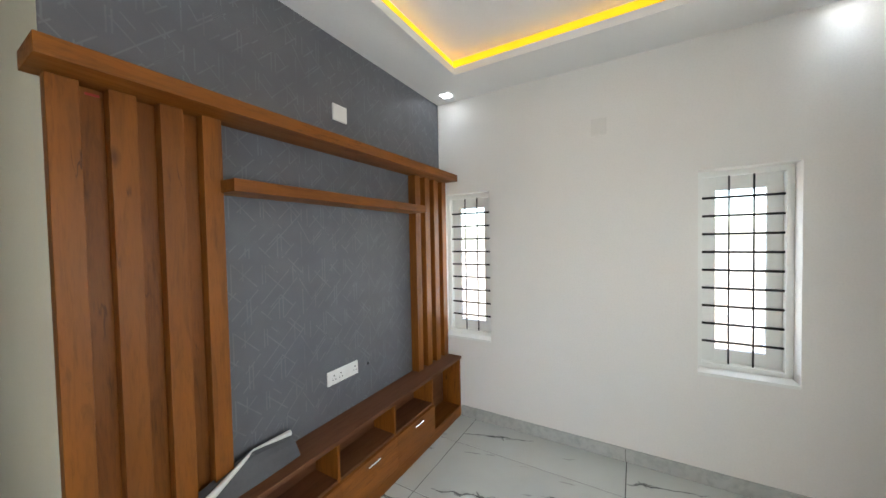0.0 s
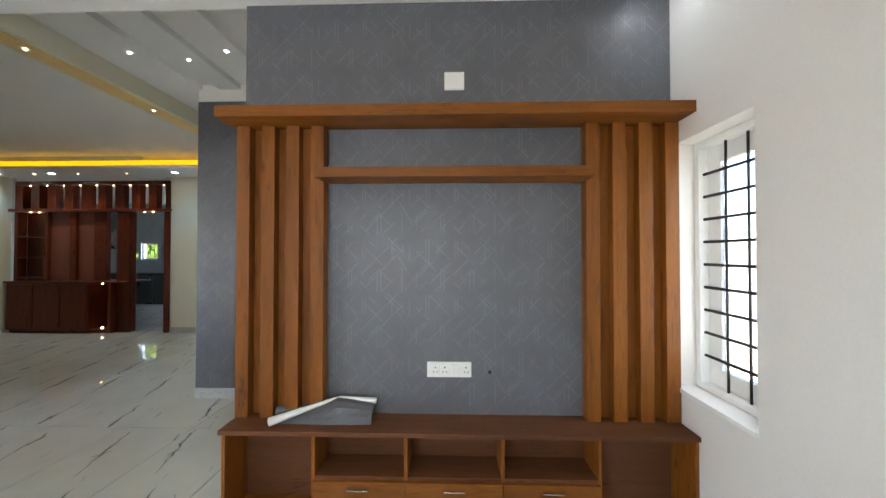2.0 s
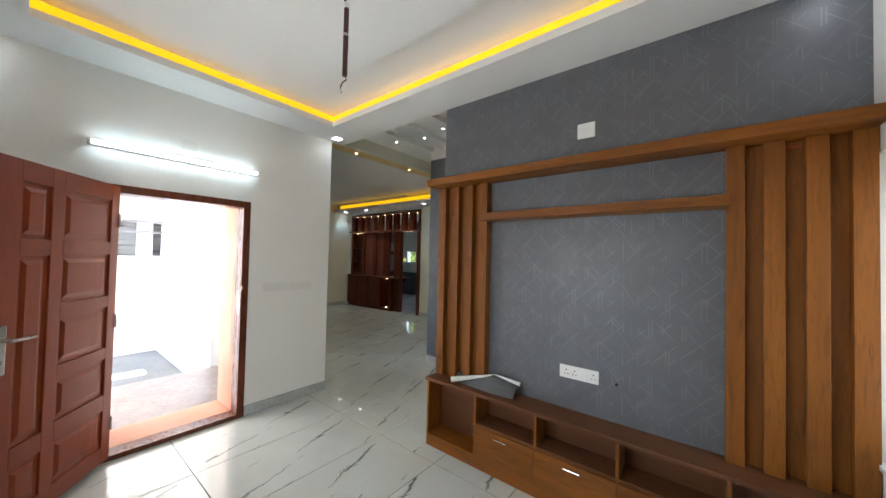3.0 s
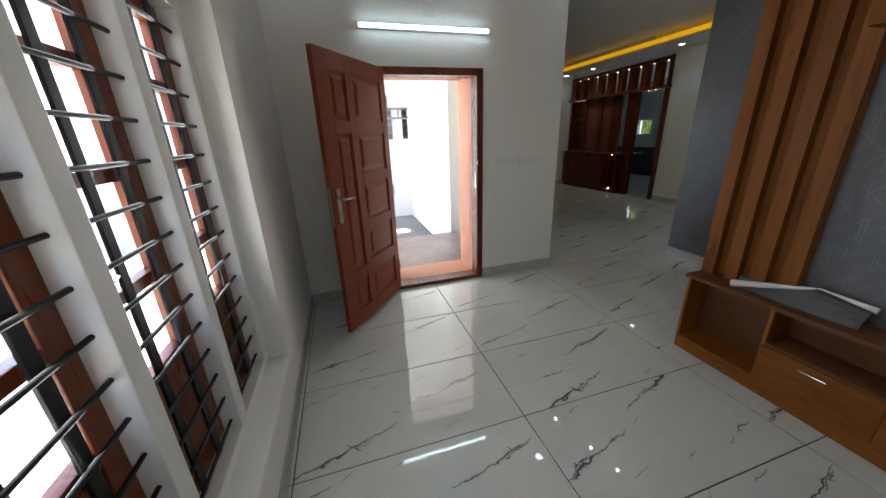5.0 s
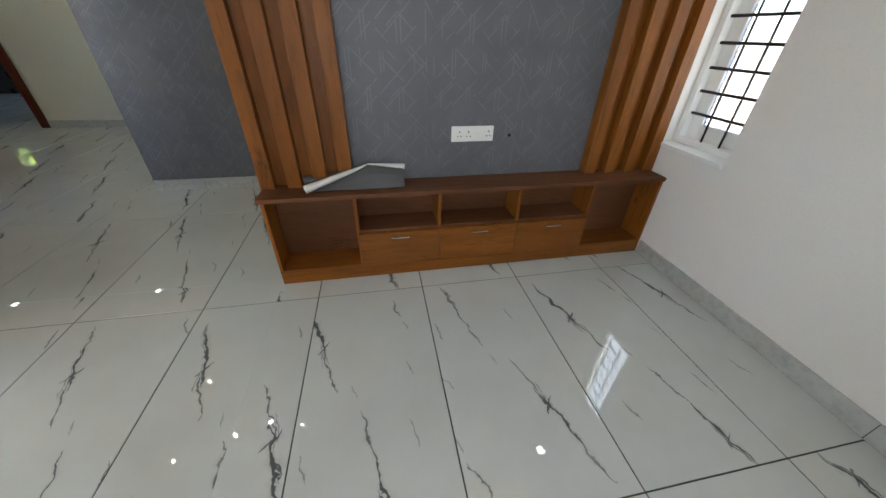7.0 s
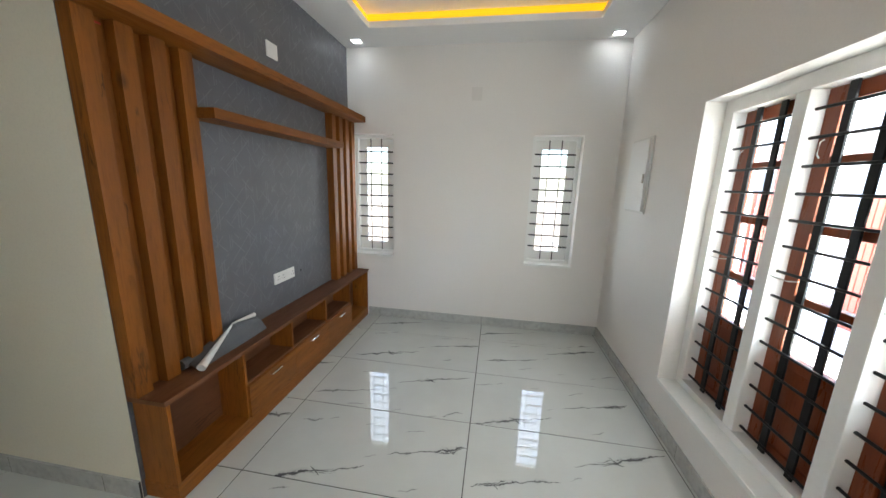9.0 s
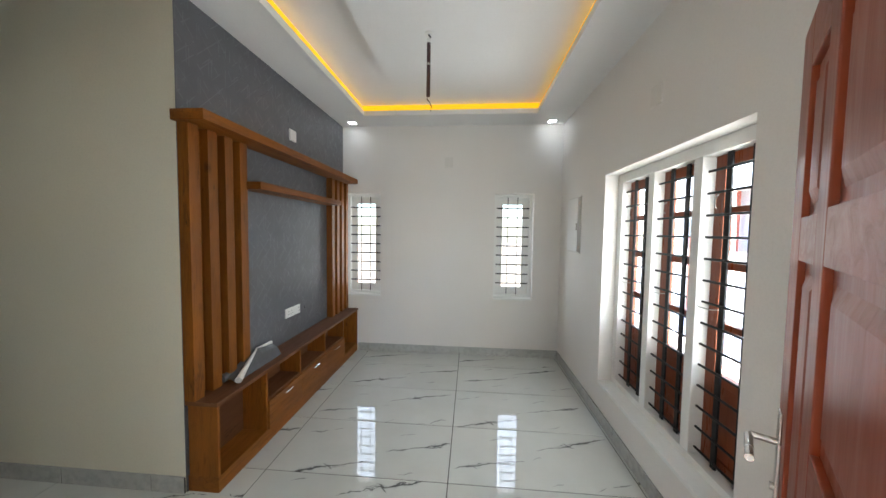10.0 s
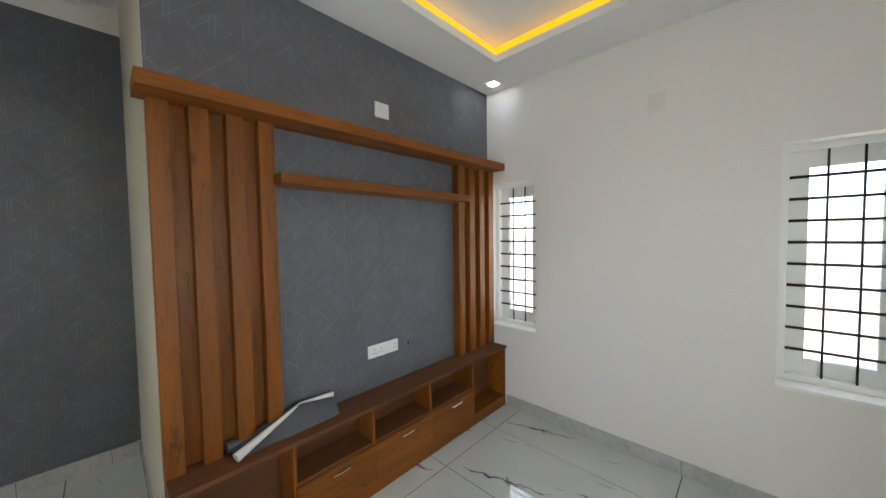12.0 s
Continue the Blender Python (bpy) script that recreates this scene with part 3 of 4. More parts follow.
fuse_paint = plain("fuse_box_paint", (0.70, 0.68, 0.63), 0.4, vary=0.03, relief=0.03)
worn_latch = plain("fuse_box_latch", (0.36, 0.33, 0.27), 0.45)


def fuse_box():
    t = thing("fuse_box", "white metal fuse box with a closed door", "fuse box", (ROOM_W, -0.55, 1.39))
    part("body", box((ROOM_W - 0.012, -0.745, 1.382), (ROOM_W, -0.365, 1.972), 0.003), fuse_paint, t)
    dr = part("door", box((ROOM_W - 0.030, -0.725, 1.402), (ROOM_W - 0.0125, -0.385, 1.952), 0.004), plastic, t)
    part("latch", box((ROOM_W - 0.036, -0.715, 1.62), (ROOM_W - 0.0305, -0.690, 1.69), 0.002), worn_latch, dr)


fuse_box()


# ---- windows ----
def narrow_window(i, u0, u1, z0, z1):
    t = thing("window_%d" % i, "narrow white window with black iron bars", "window", ((u0 + u1) / 2, 0.1, z0), "narrow windows", "structure")
    v0, v1, f = 0.105, 0.190, 0.036

    def bar(name, a, b, m, bevel=0.002, parent=t):
        return part(name, box(a, b, bevel), m, parent)

    bar("sill", (u0 + 0.001, -0.012, z0 - 0.018), (u1 - 0.001, v0, z0 + 0.004), frame_paint, 0.003)
    bar("jamb", (u0 + 0.001, v0, z0 + 0.004), (u0 + f, v1, z1 - 0.001), frame_paint)
    bar("jamb", (u1 - f, v0, z0 + 0.004), (u1 - 0.001, v1, z1 - 0.001), frame_paint)
    bar("head", (u0 + f, v0, z1 - f), (u1 - f, v1, z1 - 0.001), frame_paint)
    bar("bottom_rail", (u0 + f, v0, z0 + 0.004), (u1 - f, v1, z0 + f), frame_paint)
    s = bar("sash", (u0 + f, v1 - 0.035, z0 + f), (u0 + f + 0.078, v1 - 0.004, z1 - f), frame_paint)
    for a, b in (((u1 - f - 0.078, v1 - 0.035, z0 + f), (u1 - f, v1 - 0.004, z1 - f)), ((u0 + f + 0.078, v1 - 0.035, z1 - f - 0.088), (u1 - f - 0.078, v1 - 0.004, z1 - f)), ((u0 + f + 0.078, v1 - 0.035, z0 + f), (u1 - f - 0.078, v1 - 0.004, z0 + f + 0.088))):
        bar("sash_bar", a, b, frame_paint, 0.002, s)
    pane = part("pane", box((u0 + f + 0.076, v1 - 0.022, z0 + f + 0.086), (u1 - f - 0.076, v1 - 0.018, z1 - f - 0.086)), dimmed_glass, t)
    pane.visible_shadow = False
    mid = (u0 + u1) / 2
    for k in range(9):
        z = 0.925 + 0.1215 * k
        part("cross_bar", rod((u0 + f - 0.012, v0 + 0.028, z), (u1 - f + 0.012, v0 + 0.028, z), 0.0080, 10), iron, t)
    for du in (-0.062, 0.062):
        part("upright_bar", box((mid + du - 0.0048, v0 + 0.024, z0 + f - 0.01), (mid + du + 0.0048, v0 + 0.032, z1 - f + 0.01), 0.001), iron, t)


def wide_window(i, u0, u1, z0, z1):
    t = thing("window_%d" % i, "wide three-bay window with teak sashes and black iron bars", "window", (2.9, (u0 + u1) / 2, z0), "", "structure")
    x0, x1, m = 2.900, 3.020, 0.070
    bay = (u1 - u0 - 4 * m) / 3

    def bar(name, a, b, mt, bevel=0.003, parent=t):
        return part(name, box(a, b, bevel), mt, parent)

    bar("sill", (ROOM_W - 0.004, u0 + 0.001, z0 - 0.02), (x0 + 0.02, u1 - 0.001, z0 + 0.006), frame_paint, 0.004)
    bar("bottom_rail", (x0, u0 + 0.001, z0 + 0.006), (x1, u1 - 0.001, z0 + 0.050), frame_paint)
    bar("head", (x0, u0 + 0.001, z1 - m), (x1, u1 - 0.001, z1 - 0.001), frame_paint)
    starts = [u0 + k * (bay + m) for k in range(4)]
    for y in starts:
        bar("mullion", (x0, max(y, u0 + 0.001), z0 + 0.051), (x1, min(y + m, u1 - 0.001), z1 - m - 0.001), frame_paint, 0.004)
    zb, zt = z0 + 0.052, z1 - m - 0.002
    for y in starts[:3]:
        a, b = y + m + 0.001, y + m + bay - 0.001
        sx0, sx1, st = 2.968, 3.010, 0.068
        s = bar("sash", (sx0, a, zb), (sx1, a + st, zt), sash_teak)
        bar("stile", (sx0, b - st, zb), (sx1, b, zt), sash_teak, 0.003, s)
        bar("rail", (sx0, a + st, zt - 0.062), (sx1, b - st, zt), sash_teak, 0.003, s)
        bar("rail", (sx0, a + st, zb), (sx1, b - st, zb + 0.05), sash_teak, 0.003, s)
        for z in (1.712, 1.430, 1.118):
            bar("glazing_bar", (sx0, a + st, z - 0.019), (sx1, b - st, z + 0.019), sash_teak, 0.003, s)
        bar("panel_rail", (sx0, a + st, 0.815), (sx1, b - st, 0.862), sash_teak, 0.003, s)
        bar("wood_panel", (sx0 + 0.012, a + st, zb + 0.05), (sx1 - 0.010, b - st, 0.815), sash_teak, 0, s)
        for p, q in ((0.862, 1.099), (1.137, 1.411), (1.449, 1.693), (1.731, zt - 0.062)):
            pane = part("pane", box((sx0 + 0.020, a + st - 0.004, p - 0.004), (sx0 + 0.024, b - st + 0.004, q + 0.004)), glass, s)
            pane.visible_shadow = False
        part("hook", wire([(sx0 - 0.001, b - 0.03, 1.80), (sx0 - 0.014, b - 0.03, 1.79), (sx0 - 0.016, b - 0.03, 1.74), (sx0 - 0.006, b - 0.03, 1.725)], 0.003), steel, s, "small steel catch")
        part("stay", wire([(x0 + 0.008, b + 0.035, 1.205), (x0 + 0.012, b - 0.02, 1.200), (x0 + 0.03, b - 0.07, 1.196), (sx0 - 0.002, b - 0.085, 1.200)], 0.0028), steel, s, "thin steel stay")
        for k in range(14):
            z = 1.925 - 0.1165 * k
            part("cross_bar", rod((x0 + 0.036, a - 0.014, z), (x0 + 0.036, b + 0.014, z), 0.0068, 10), iron, t)
        c = (a + b) / 2
        for dy in (-0.075, 0.075):
            part("upright_bar", box((x0 + 0.046, c + dy - 0.017, zb - 0.004), (x0 + 0.056, c + dy + 0.017, zt + 0.004), 0.002), iron, t)


for k, w in enumerate(SMALL):
    narrow_window(k + 1, *w)
wide_window(3, *BIG)


# unseen window, added so that light can enter the hall
def added_hall_window(i, u0, u1, z0, z1):
    t = thing("window_%d" % i, "unseen hall window with black iron bars, added to light the hall", "window", (0.2, u0, z0), "", "structure")
    for a, b in (((0.19, u0 + 0.001, z0), (0.30, u0 + 0.06, z1)), ((0.19, u1 - 0.06, z0), (0.30, u1 - 0.001, z1)), ((0.19, u0 + 0.06, z1 - 0.06), (0.30, u1 - 0.06, z1 - 0.001)), ((0.19, u0 + 0.06, z0 + 0.001), (0.30, u1 - 0.06, z0 + 0.06))):
        part("frame_bar", box(a, b, 0.003), frame_paint, t)
    for k in range(11):
        z = z0 + 0.15 + 0.12 * k
        part("cross_bar", rod((0.165, u0 + 0.055, z), (0.165, u1 - 0.055, z), 0.008, 8), iron, t)
    for y in (u0 + 0.35, (u0 + u1) / 2, u1 - 0.35):
        part("upright_bar", box((0.174, y - 0.012, z0 + 0.055), (0.188, y + 0.012, z1 - 0.055), 0.001), iron, t)
    pane = part("pane", box((0.24, u0 + 0.06, z0 + 0.06), (0.244, u1 - 0.06, z1 - 0.06)), glass, t)
    pane.visible_shadow = False


added_hall_window(4, *HALLWIN)


# ---- entrance door ----
def door_frame():
    t = thing("door_frame", "dark teak door frame with a raised threshold", "door frame", (1.5, BACK, 0), "", "structure")
    y0, y1 = BACK - 0.135, BACK + 0.012
    u0, u1, zt = DOOR[0], DOOR[1], DOOR[3]
    part("jamb", box((u0, y0, 0.002), (u0 + 0.062, y1, zt), 0.003), frame_teak, t)
    part("jamb", box((u1 - 0.062, y0, 0.002), (u1, y1, zt), 0.003), frame_teak, t)
    part("head", box((u0 + 0.0625, y0, zt - 0.062), (u1 - 0.0625, y1, zt), 0.003), frame_teak, t)
    part("threshold", box((u0 + 0.0625, y0, 0.002), (u1 - 0.0625, y1, 0.040), 0.004), frame_teak, t)
    part("strike_plate", box((u0 + 0.062, BACK - 0.045, 0.98), (u0 + 0.064, BACK - 0.02, 1.14)), steel, t)
    part("bolt_socket", box((u0 + 0.05, BACK + 0.012, 1.22), (u0 + 0.062, BACK + 0.020, 1.26), 0.001), steel, t)
    for a, b in (((u0 + 0.002, BACK - 0.229, -0.02), (u0 + 0.045, y0 - 0.001, zt)), ((u1 - 0.045, BACK - 0.229, -0.02), (u1 - 0.002, y0 - 0.001, zt))):
        part("outer_lining", box(a, b, 0.002), terracotta, t, "terracotta painted reveal")
    for a, b in ((u0 - 0.12, u0 + 0.045), (u1 - 0.045, u1 + 0.12)):
        part("surround_post", box((a, BACK - 0.56, -0.021), (b, BACK - 0.2315, zt + 0.13), 0.004), terracotta, t, "terracotta painted door surround")
    part("surround_head", box((u0 + 0.0455, BACK - 0.56, zt - 0.02), (u1 - 0.0455, BACK - 0.2315, zt + 0.13), 0.004), terracotta, t, "terracotta painted door surround")
    part("outer_sill", box((u0 + 0.0455, BACK - 0.56, -0.021), (u1 - 0.0455, y0 - 0.0015, 0.012), 0.004), terracotta, t, "terracotta painted sill")


frame_teak = woodlike("frame_teak", (0.17, 0.042, 0.016), (0.08, 0.018, 0.008), 0.28, 2, False)
terracotta = plain("terracotta_paint", (0.72, 0.34, 0.20), 0.5, vary=0.08)
door_frame()


def door_leaf():
    w, h, th = 0.868, 2.005, 0.036
    t = thing("entrance_door", "red teak panelled front door standing open into the room", "door", (0, 0, 0), "", "thing")
    cols = [(0.0, 0.078), (0.473, 0.552), (0.736, w)]
    for a, b in cols:
        part("stile", box((a, -th / 2, 0), (b, th / 2, h), 0.003), red_up, t)
    wide = [(0.0, 0.115), (0.375, 0.490), (0.745, 0.825), (1.120, 1.200), (1.495, 1.585), (h - 0.115, h)]
    narrow = [(0.0, 0.115), (0.360, 0.470), (1.490, 1.580), (h - 0.115, h)]
    for (ua, ub), rails in (((0.078, 0.473), wide), ((0.552, 0.736), narrow)):
        for a, b in rails:
            part("rail", box((ua + 0.0003, -th / 2 + 0.0004, a), (ub - 0.0003, th / 2 - 0.0004, b), 0.002), red_cross, t)
        for (_, a), (b, _) in zip(rails, rails[1:]):
            pn = part("panel", box((ua + 0.0004, -0.006, a + 0.0004), (ub - 0.0004, 0.006, b - 0.0004)), red_up, t)
            for side in (-1, 1):
                bm = bmesh.new()
                vs = []
                for e, y in ((0.026, side * 0.0061), (0.050, side * 0.0145)):
                    vs.append([bm.verts.new((x, y, z)) for x, z in ((ua + e, a + e), (ub - e, a + e), (ub - e, b - e), (ua + e, b - e))])
                bm.faces.new(vs[1])
                bm.faces.new(vs[0])
                for k in range(4):
                    bm.faces.new((vs[0][k], vs[0][(k + 1) % 4], vs[1][(k + 1) % 4], vs[1][k]))
                part("raised_field", bm, red_up, pn)
    for side in (-1, 1):
        pl = part("handle_plate", box((0.785, side * th / 2, 0.88), (0.825, side * (th / 2 + 0.006), 1.13), 0.002), steel, t, "brushed steel handle plate")
        y = side * (th / 2 + 0.006)
        part("lever", wire([(0.805, y, 1.055), (0.805, y + side * 0.045, 1.055), (0.795, y + side * 0.050, 1.055), (0.69, y + side * 0.050, 1.052)], 0.0085), steel, pl)
        part("lock_cylinder", rod((0.805, y, 0.945), (0.805, y + side * 0.008, 0.945), 0.009, 14), steel, pl)
    part("lock_face", box((w, -0.011, 0.86), (w + 0.0015, 0.011, 1.15)), steel, t)
    for z in (0.25, 1.0, 1.75):
        part("hinge", rod((-0.004, th / 2 + 0.004, z - 0.05), (-0.004, th / 2 + 0.004, z + 0.05), 0.006, 10), steel, t)
    t.matrix_world = pose(1.936, -4.030, 0.046, 0, 0, 53.0)
    return t


door_leaf()


# ---- lamps of the living room ----
def downlight(x, y, z, power, col=(0.52, 0.76, 1.0), s=0.052):
    t = thing("downlight", "small square white LED downlight in the ceiling", "downlight", (x, y, z), "square downlights")
    part("bezel", ring_mesh(x - s, x + s, y - s, y + s, x - s + 0.010, x + s - 0.010, y - s + 0.010, y + s - 0.010, z - 0.006, z - 0.0005), plastic, t)
    part("diffuser", box((x - s + 0.0105, y - s + 0.0105, z - 0.004), (x + s - 0.0105, y + s - 0.0105, z - 0.001)), led_white, t)
    lamp = new("downlight_lamp", bpy.data.lights.new("downlight_lamp", "SPOT"))
    lamp.data.energy, lamp.data.color, lamp.data.spot_size, lamp.data.spot_blend, lamp.data.shadow_soft_size = power, col, radians(100), 1.0, 0.02
    lamp.matrix_world = look((x, y, z - 0.02), (x, y, 0), 0)


for x, y in ((0.185, -0.155), (2.620, -0.125), (2.600, -3.945), (0.165, -3.915)):
    downlight(x, y, RING, DOWN_W)


def tube_light():
    t = thing("tube_light", "lit white LED tube light above the entrance door", "tube light", (1.52, BACK, 2.33))
    part("batten", box((0.955, BACK + 0.001, 2.335), (2.105, BACK + 0.032, 2.372), 0.004), frame_paint, t)
    part("tube", rod((0.975, BACK + 0.048, 2.352), (2.085, BACK + 0.048, 2.352), 0.0145, 14), tube_white, t, "glowing white tube")
    for a, b in ((0.955, 0.975), (2.085, 2.105)):
        part("end_cap", box((a, BACK + 0.0325, 2.334), (b, BACK + 0.064, 2.370), 0.003), plastic, t)


tube_light()


def fan_rod():
    x, y = 1.378, -1.997
    t = thing("fan_rod", "dark maroon fan rod hanging from the ceiling with loose wires", "ceiling rod", (x, y, 2.878))
    part("hook", wire([(x, y, 2.878), (x, y, 2.862), (x + 0.012, y, 2.850), (x, y, 2.838)], 0.005), iron, t)
    part("cover_plate", rod((x, y, 2.868), (x, y, 2.8775), 0.026, 18), plastic, t, "round white ceiling plate")
    part("clamp", box((x - 0.013, y - 0.011, 2.812), (x + 0.013, y + 0.011, 2.840), 0.003), plastic, t)
    part("pipe", rod((x, y, 2.472), (x, y, 2.813), 0.0125, 14), rod_paint, t)
    part("band", rod((x, y, 2.670), (x, y, 2.685), 0.0135, 14), steel, t)
    part("wire", wire([(x + 0.002, y, 2.478), (x - 0.008, y + 0.002, 2.455), (x + 0.010, y - 0.002, 2.435), (x + 0.022, y, 2.405), (x + 0.016, y, 2.378)], 0.0032), rod_paint, t)


fan_rod()


# ---- hall: mahogany partition ----
def partition():
    x0, x1 = PART_X - 0.14, PART_X
    t = thing("mahogany_partition", "dark red mahogany partition with shelves, cabinet and slotted top", "partition", (PART_X, -8.0, 0))

    def bar(name, a, b, m=mahogany, bevel=0.004, parent=t, label=""):
        return part(name, box(a, b, bevel), m, parent, label)

    for a, b in ((-9.50, -9.43), (-8.92, -8.84), (-8.42, -8.30), (-7.50, -7.26), (-6.60, -6.50)):
        bar("column", (x0, a, 0.96 if -9.4 < a < -7.6 else 0.002), (x1, b, 2.26))
    bar("cornice", (x0 - 0.03, -9.58, 2.262), (x1 + 0.06, -6.48, 2.31))
    bar("top_beam", (x0, -9.50, 2.77), (x1, -6.50, 2.84))
    for k in range(10):
        y = -9.50 + k * 0.3245
        bar("slat", (x0 + 0.02, y, 2.312), (x1, y + 0.155 if k < 9 else y + 0.08, 2.768))
    bar("slat_back", (x0 - 0.01, -9.50, 2.312), (x0 + 0.015, -8.9, 2.768))
    for z in (1.00, 1.38, 1.78):
        bar("shelf", (x0, -9.43, z), (x1 - 0.01, -8.92, z + 0.025))
    bar("shelf_back", (x0 - 0.02, -9.43, 0.96), (x0 - 0.002, -8.92, 2.26))
    for a, b in ((-8.84, -8.42), (-8.30, -7.98)):
        bar("fluted_panel", (x0 + 0.05, a, 0.96), (x1 - 0.05, b, 2.26), rosy)
    bar("panel", (x0 + 0.02, -7.98, 0.96), (x1 - 0.03, -7.74, 2.26))
    cab = bar("cabinet", (x0 - 0.25, -9.50, 0.07), (x1 + 0.10, -7.92, 0.93))
    for k in range(3):
        d = bar("cabinet_door", (x1 + 0.1005, -9.47 + 0.515 * k, 0.10), (x1 + 0.118, -8.98 + 0.515 * k, 0.90), mahogany, 0.004, cab)
    bar("counter", (x0 - 0.28, -9.52, 0.931), (x1 + 0.13, -7.26, 0.959))
    bar("niche_side", (x0 - 0.25, -7.56, 0.07), (x1 + 0.10, -7.505, 0.93))
    bar("niche_back", (x0 - 0.25, -7.915, 0.07), (x0 - 0.20, -7.565, 0.93))
    bar("kick_board", (x0 - 0.22, -9.48, 0.002), (x1 + 0.06, -7.52, 0.069))
    for z in (0.905, 0.085):
        part("niche_lamp", rod((PART_X + 0.02, -7.74, z), (PART_X + 0.02, -7.74, z + 0.018), 0.014, 12), led_warm, t, "small warm niche spot")
    for k in range(9):
        y = -9.50 + k * 0.3245 + 0.24
        part("slot_lamp", rod((x1 - 0.05, y, 2.758), (x1 - 0.05, y, 2.768), 0.009, 10), led_warm, t, "tiny warm spot")
    for y in (-9.25, -9.08, -7.02, -6.86):
        part("spot", rod((x1 - 0.05, y, 2.250), (x1 - 0.05, y, 2.261), 0.009, 10), led_warm, t, "tiny warm spot")


rosy = woodlike("rosewood_panel", (0.22, 0.07, 0.05), (0.14, 0.04, 0.03), 0.35, 2, False)
partition()


def kitchen():
    for k, (y0, y1) in enumerate(((-12.6, -11.7), (-11.69, -10.8), (-10.79, -9.9), (-9.89, -9.0), (-8.99, -8.1))):
        c = thing("kitchen_cabinet", "dark laminate kitchen base cabinet", "cabinet", (-7.7, (y0 + y1) / 2, 0), "kitchen cabinets")
        part("body", box((-7.99, y0, 0.002), (-7.42, y1, 0.86), 0.003), kitchen_dark, c)
        for a, b in ((y0 + 0.01, (y0 + y1) / 2 - 0.004), ((y0 + y1) / 2 + 0.004, y1 - 0.01)):
            d = part("door", box((-7.419, a, 0.09), (-7.40, b, 0.84), 0.003), kitchen_dark, c)
            part("handle", box((-7.399, b - 0.05, 0.70), (-7.385, b - 0.035, 0.80), 0.002), steel, d)
    solid("kitchen_worktop", box((-7.995, -12.6, 0.861), (-7.38, -8.1, 0.90), 0.004), black_granite, "polished black granite kitchen worktop", "worktop", "thing")
    for k, (a, b, c, d) in enumerate(KWIN):
        t = thing("window_%d" % (k + 5), "kitchen window with iron bars and green trees behind", "window", (-8.1, a, c), "", "structure")
        for p, q in (((-8.12, a, c), (-8.06, a + 0.035, d)), ((-8.12, b - 0.035, c), (-8.06, b, d)), ((-8.12, a + 0.035, c), (-8.06, b - 0.035, c + 0.035)), ((-8.12, a + 0.035, d - 0.035), (-8.06, b - 0.035, d))):
            part("frame_bar", box(p, q, 0.002), frame_paint, t)
        for j in range(3):
            y = a + (b - a) * (j + 1) / 4
            part("upright_bar", rod((-8.05, y, c + 0.02), (-8.05, y, d - 0.02), 0.008, 8), iron, t)
    t = thing("range_hood", "dark kitchen chimney hood on the wall", "hood", (-7.8, -11.7, 1.7))
    part("canopy", rod((-7.75, -11.7, 1.62), (-7.75, -11.7, 1.80), 0.33, 4, None, 0.15), kitchen_dark, t)
    part("flue", box((-7.98, -11.82, 1.81), (-7.72, -11.58, 2.7), 0.004), steel, t)


kitchen()


def round_spot(x, y, z, power, col, label="small round recessed ceiling spotlight"):
    t = thing("spotlight", label, "spotlight", (x, y, z), "hall spotlights")
    bm = bmesh.new()
    rod((x, y, z - 0.006), (x, y, z - 0.0005), 0.030, 20, bm)
    part("bezel", bm, plastic, t)
    part("lens", rod((x, y, z - 0.009), (x, y, z - 0.0062), 0.012, 16), led_warm if col[2] < 0.7 else led_white, t)
    if power:
        lamp = new("spotlight_lamp", bpy.data.lights.new("spotlight_lamp", "SPOT"))
        lamp.data.energy, lamp.data.color, lamp.data.spot_size, lamp.data.spot_blend, lamp.data.shadow_soft_size = power, col, radians(110), 0.8, 0.012
        lamp.matrix_world = look((x, y, z - 0.02), (x, y, 0))


for x, y, z, w in ((-0.52, -4.485, 3.036, 0.28), (-1.60, -4.485, 3.036, 0.4)):
    round_spot(x, y, z, w, (1.0, 0.80, 0.45), "small warm spotlight in the cream beam")
for x, y in ((-0.79, -3.94), (-0.90, -3.52), (-0.79, -3.11)):
    round_spot(x, y, 3.165, 0.4, (1.0, 0.97, 0.90), "small white spotlight in a ceiling beam")
for y in (-8.7, -7.9, -7.0):
    round_spot(-3.78, y, RING - 0.02, 0.8, (1.0, 0.80, 0.45), "small warm spotlight before the partition")
downlight(-3.75, -9.35, RING - 0.02, 1.0)
# hidden downlight, added to brighten the wall beside the partition
downlight(-3.75, -6.1, RING - 0.02, 1.0)
downlight(-3.75, -8.35, RING - 0.02, 1.0)

# ---- outside ----
light_paver = plain("pale_concrete", (0.55, 0.53, 0.49), 0.7, vary=0.12, scale=1.2, fine=18)
solid("ground", box((-60, -70, -0.9), (70, 60, -0.42)), earth, "dry bare earth around the house", "ground")
solid("porch", box((0.38, -5.96, -0.40), (3.6, BACK - 0.231, -0.022), 0.006), granite, "polished brown granite porch floor with a step down", "porch")
solid("yard", box((0.73, -9.1, -0.419), (3.65, -5.962, -0.40)), yard_tile, "grey paved yard", "pavement")
# pale slab added as a reflector for sun through the wide window
solid("yard_side", box((3.65, -9.1, -0.419), (7.0, 9.0, -0.401)), light_paver, "pale concrete yard beside the house, added to bounce sunlight indoors", "pavement")
# out-of-view roof, added to keep the sun off porch and yard
solid("porch_roof", box((0.38, -8.2, 2.75), (3.7, BACK - 0.232, 2.9)), outer_white, "unseen flat white roof, added to shade porch and yard", "roof")
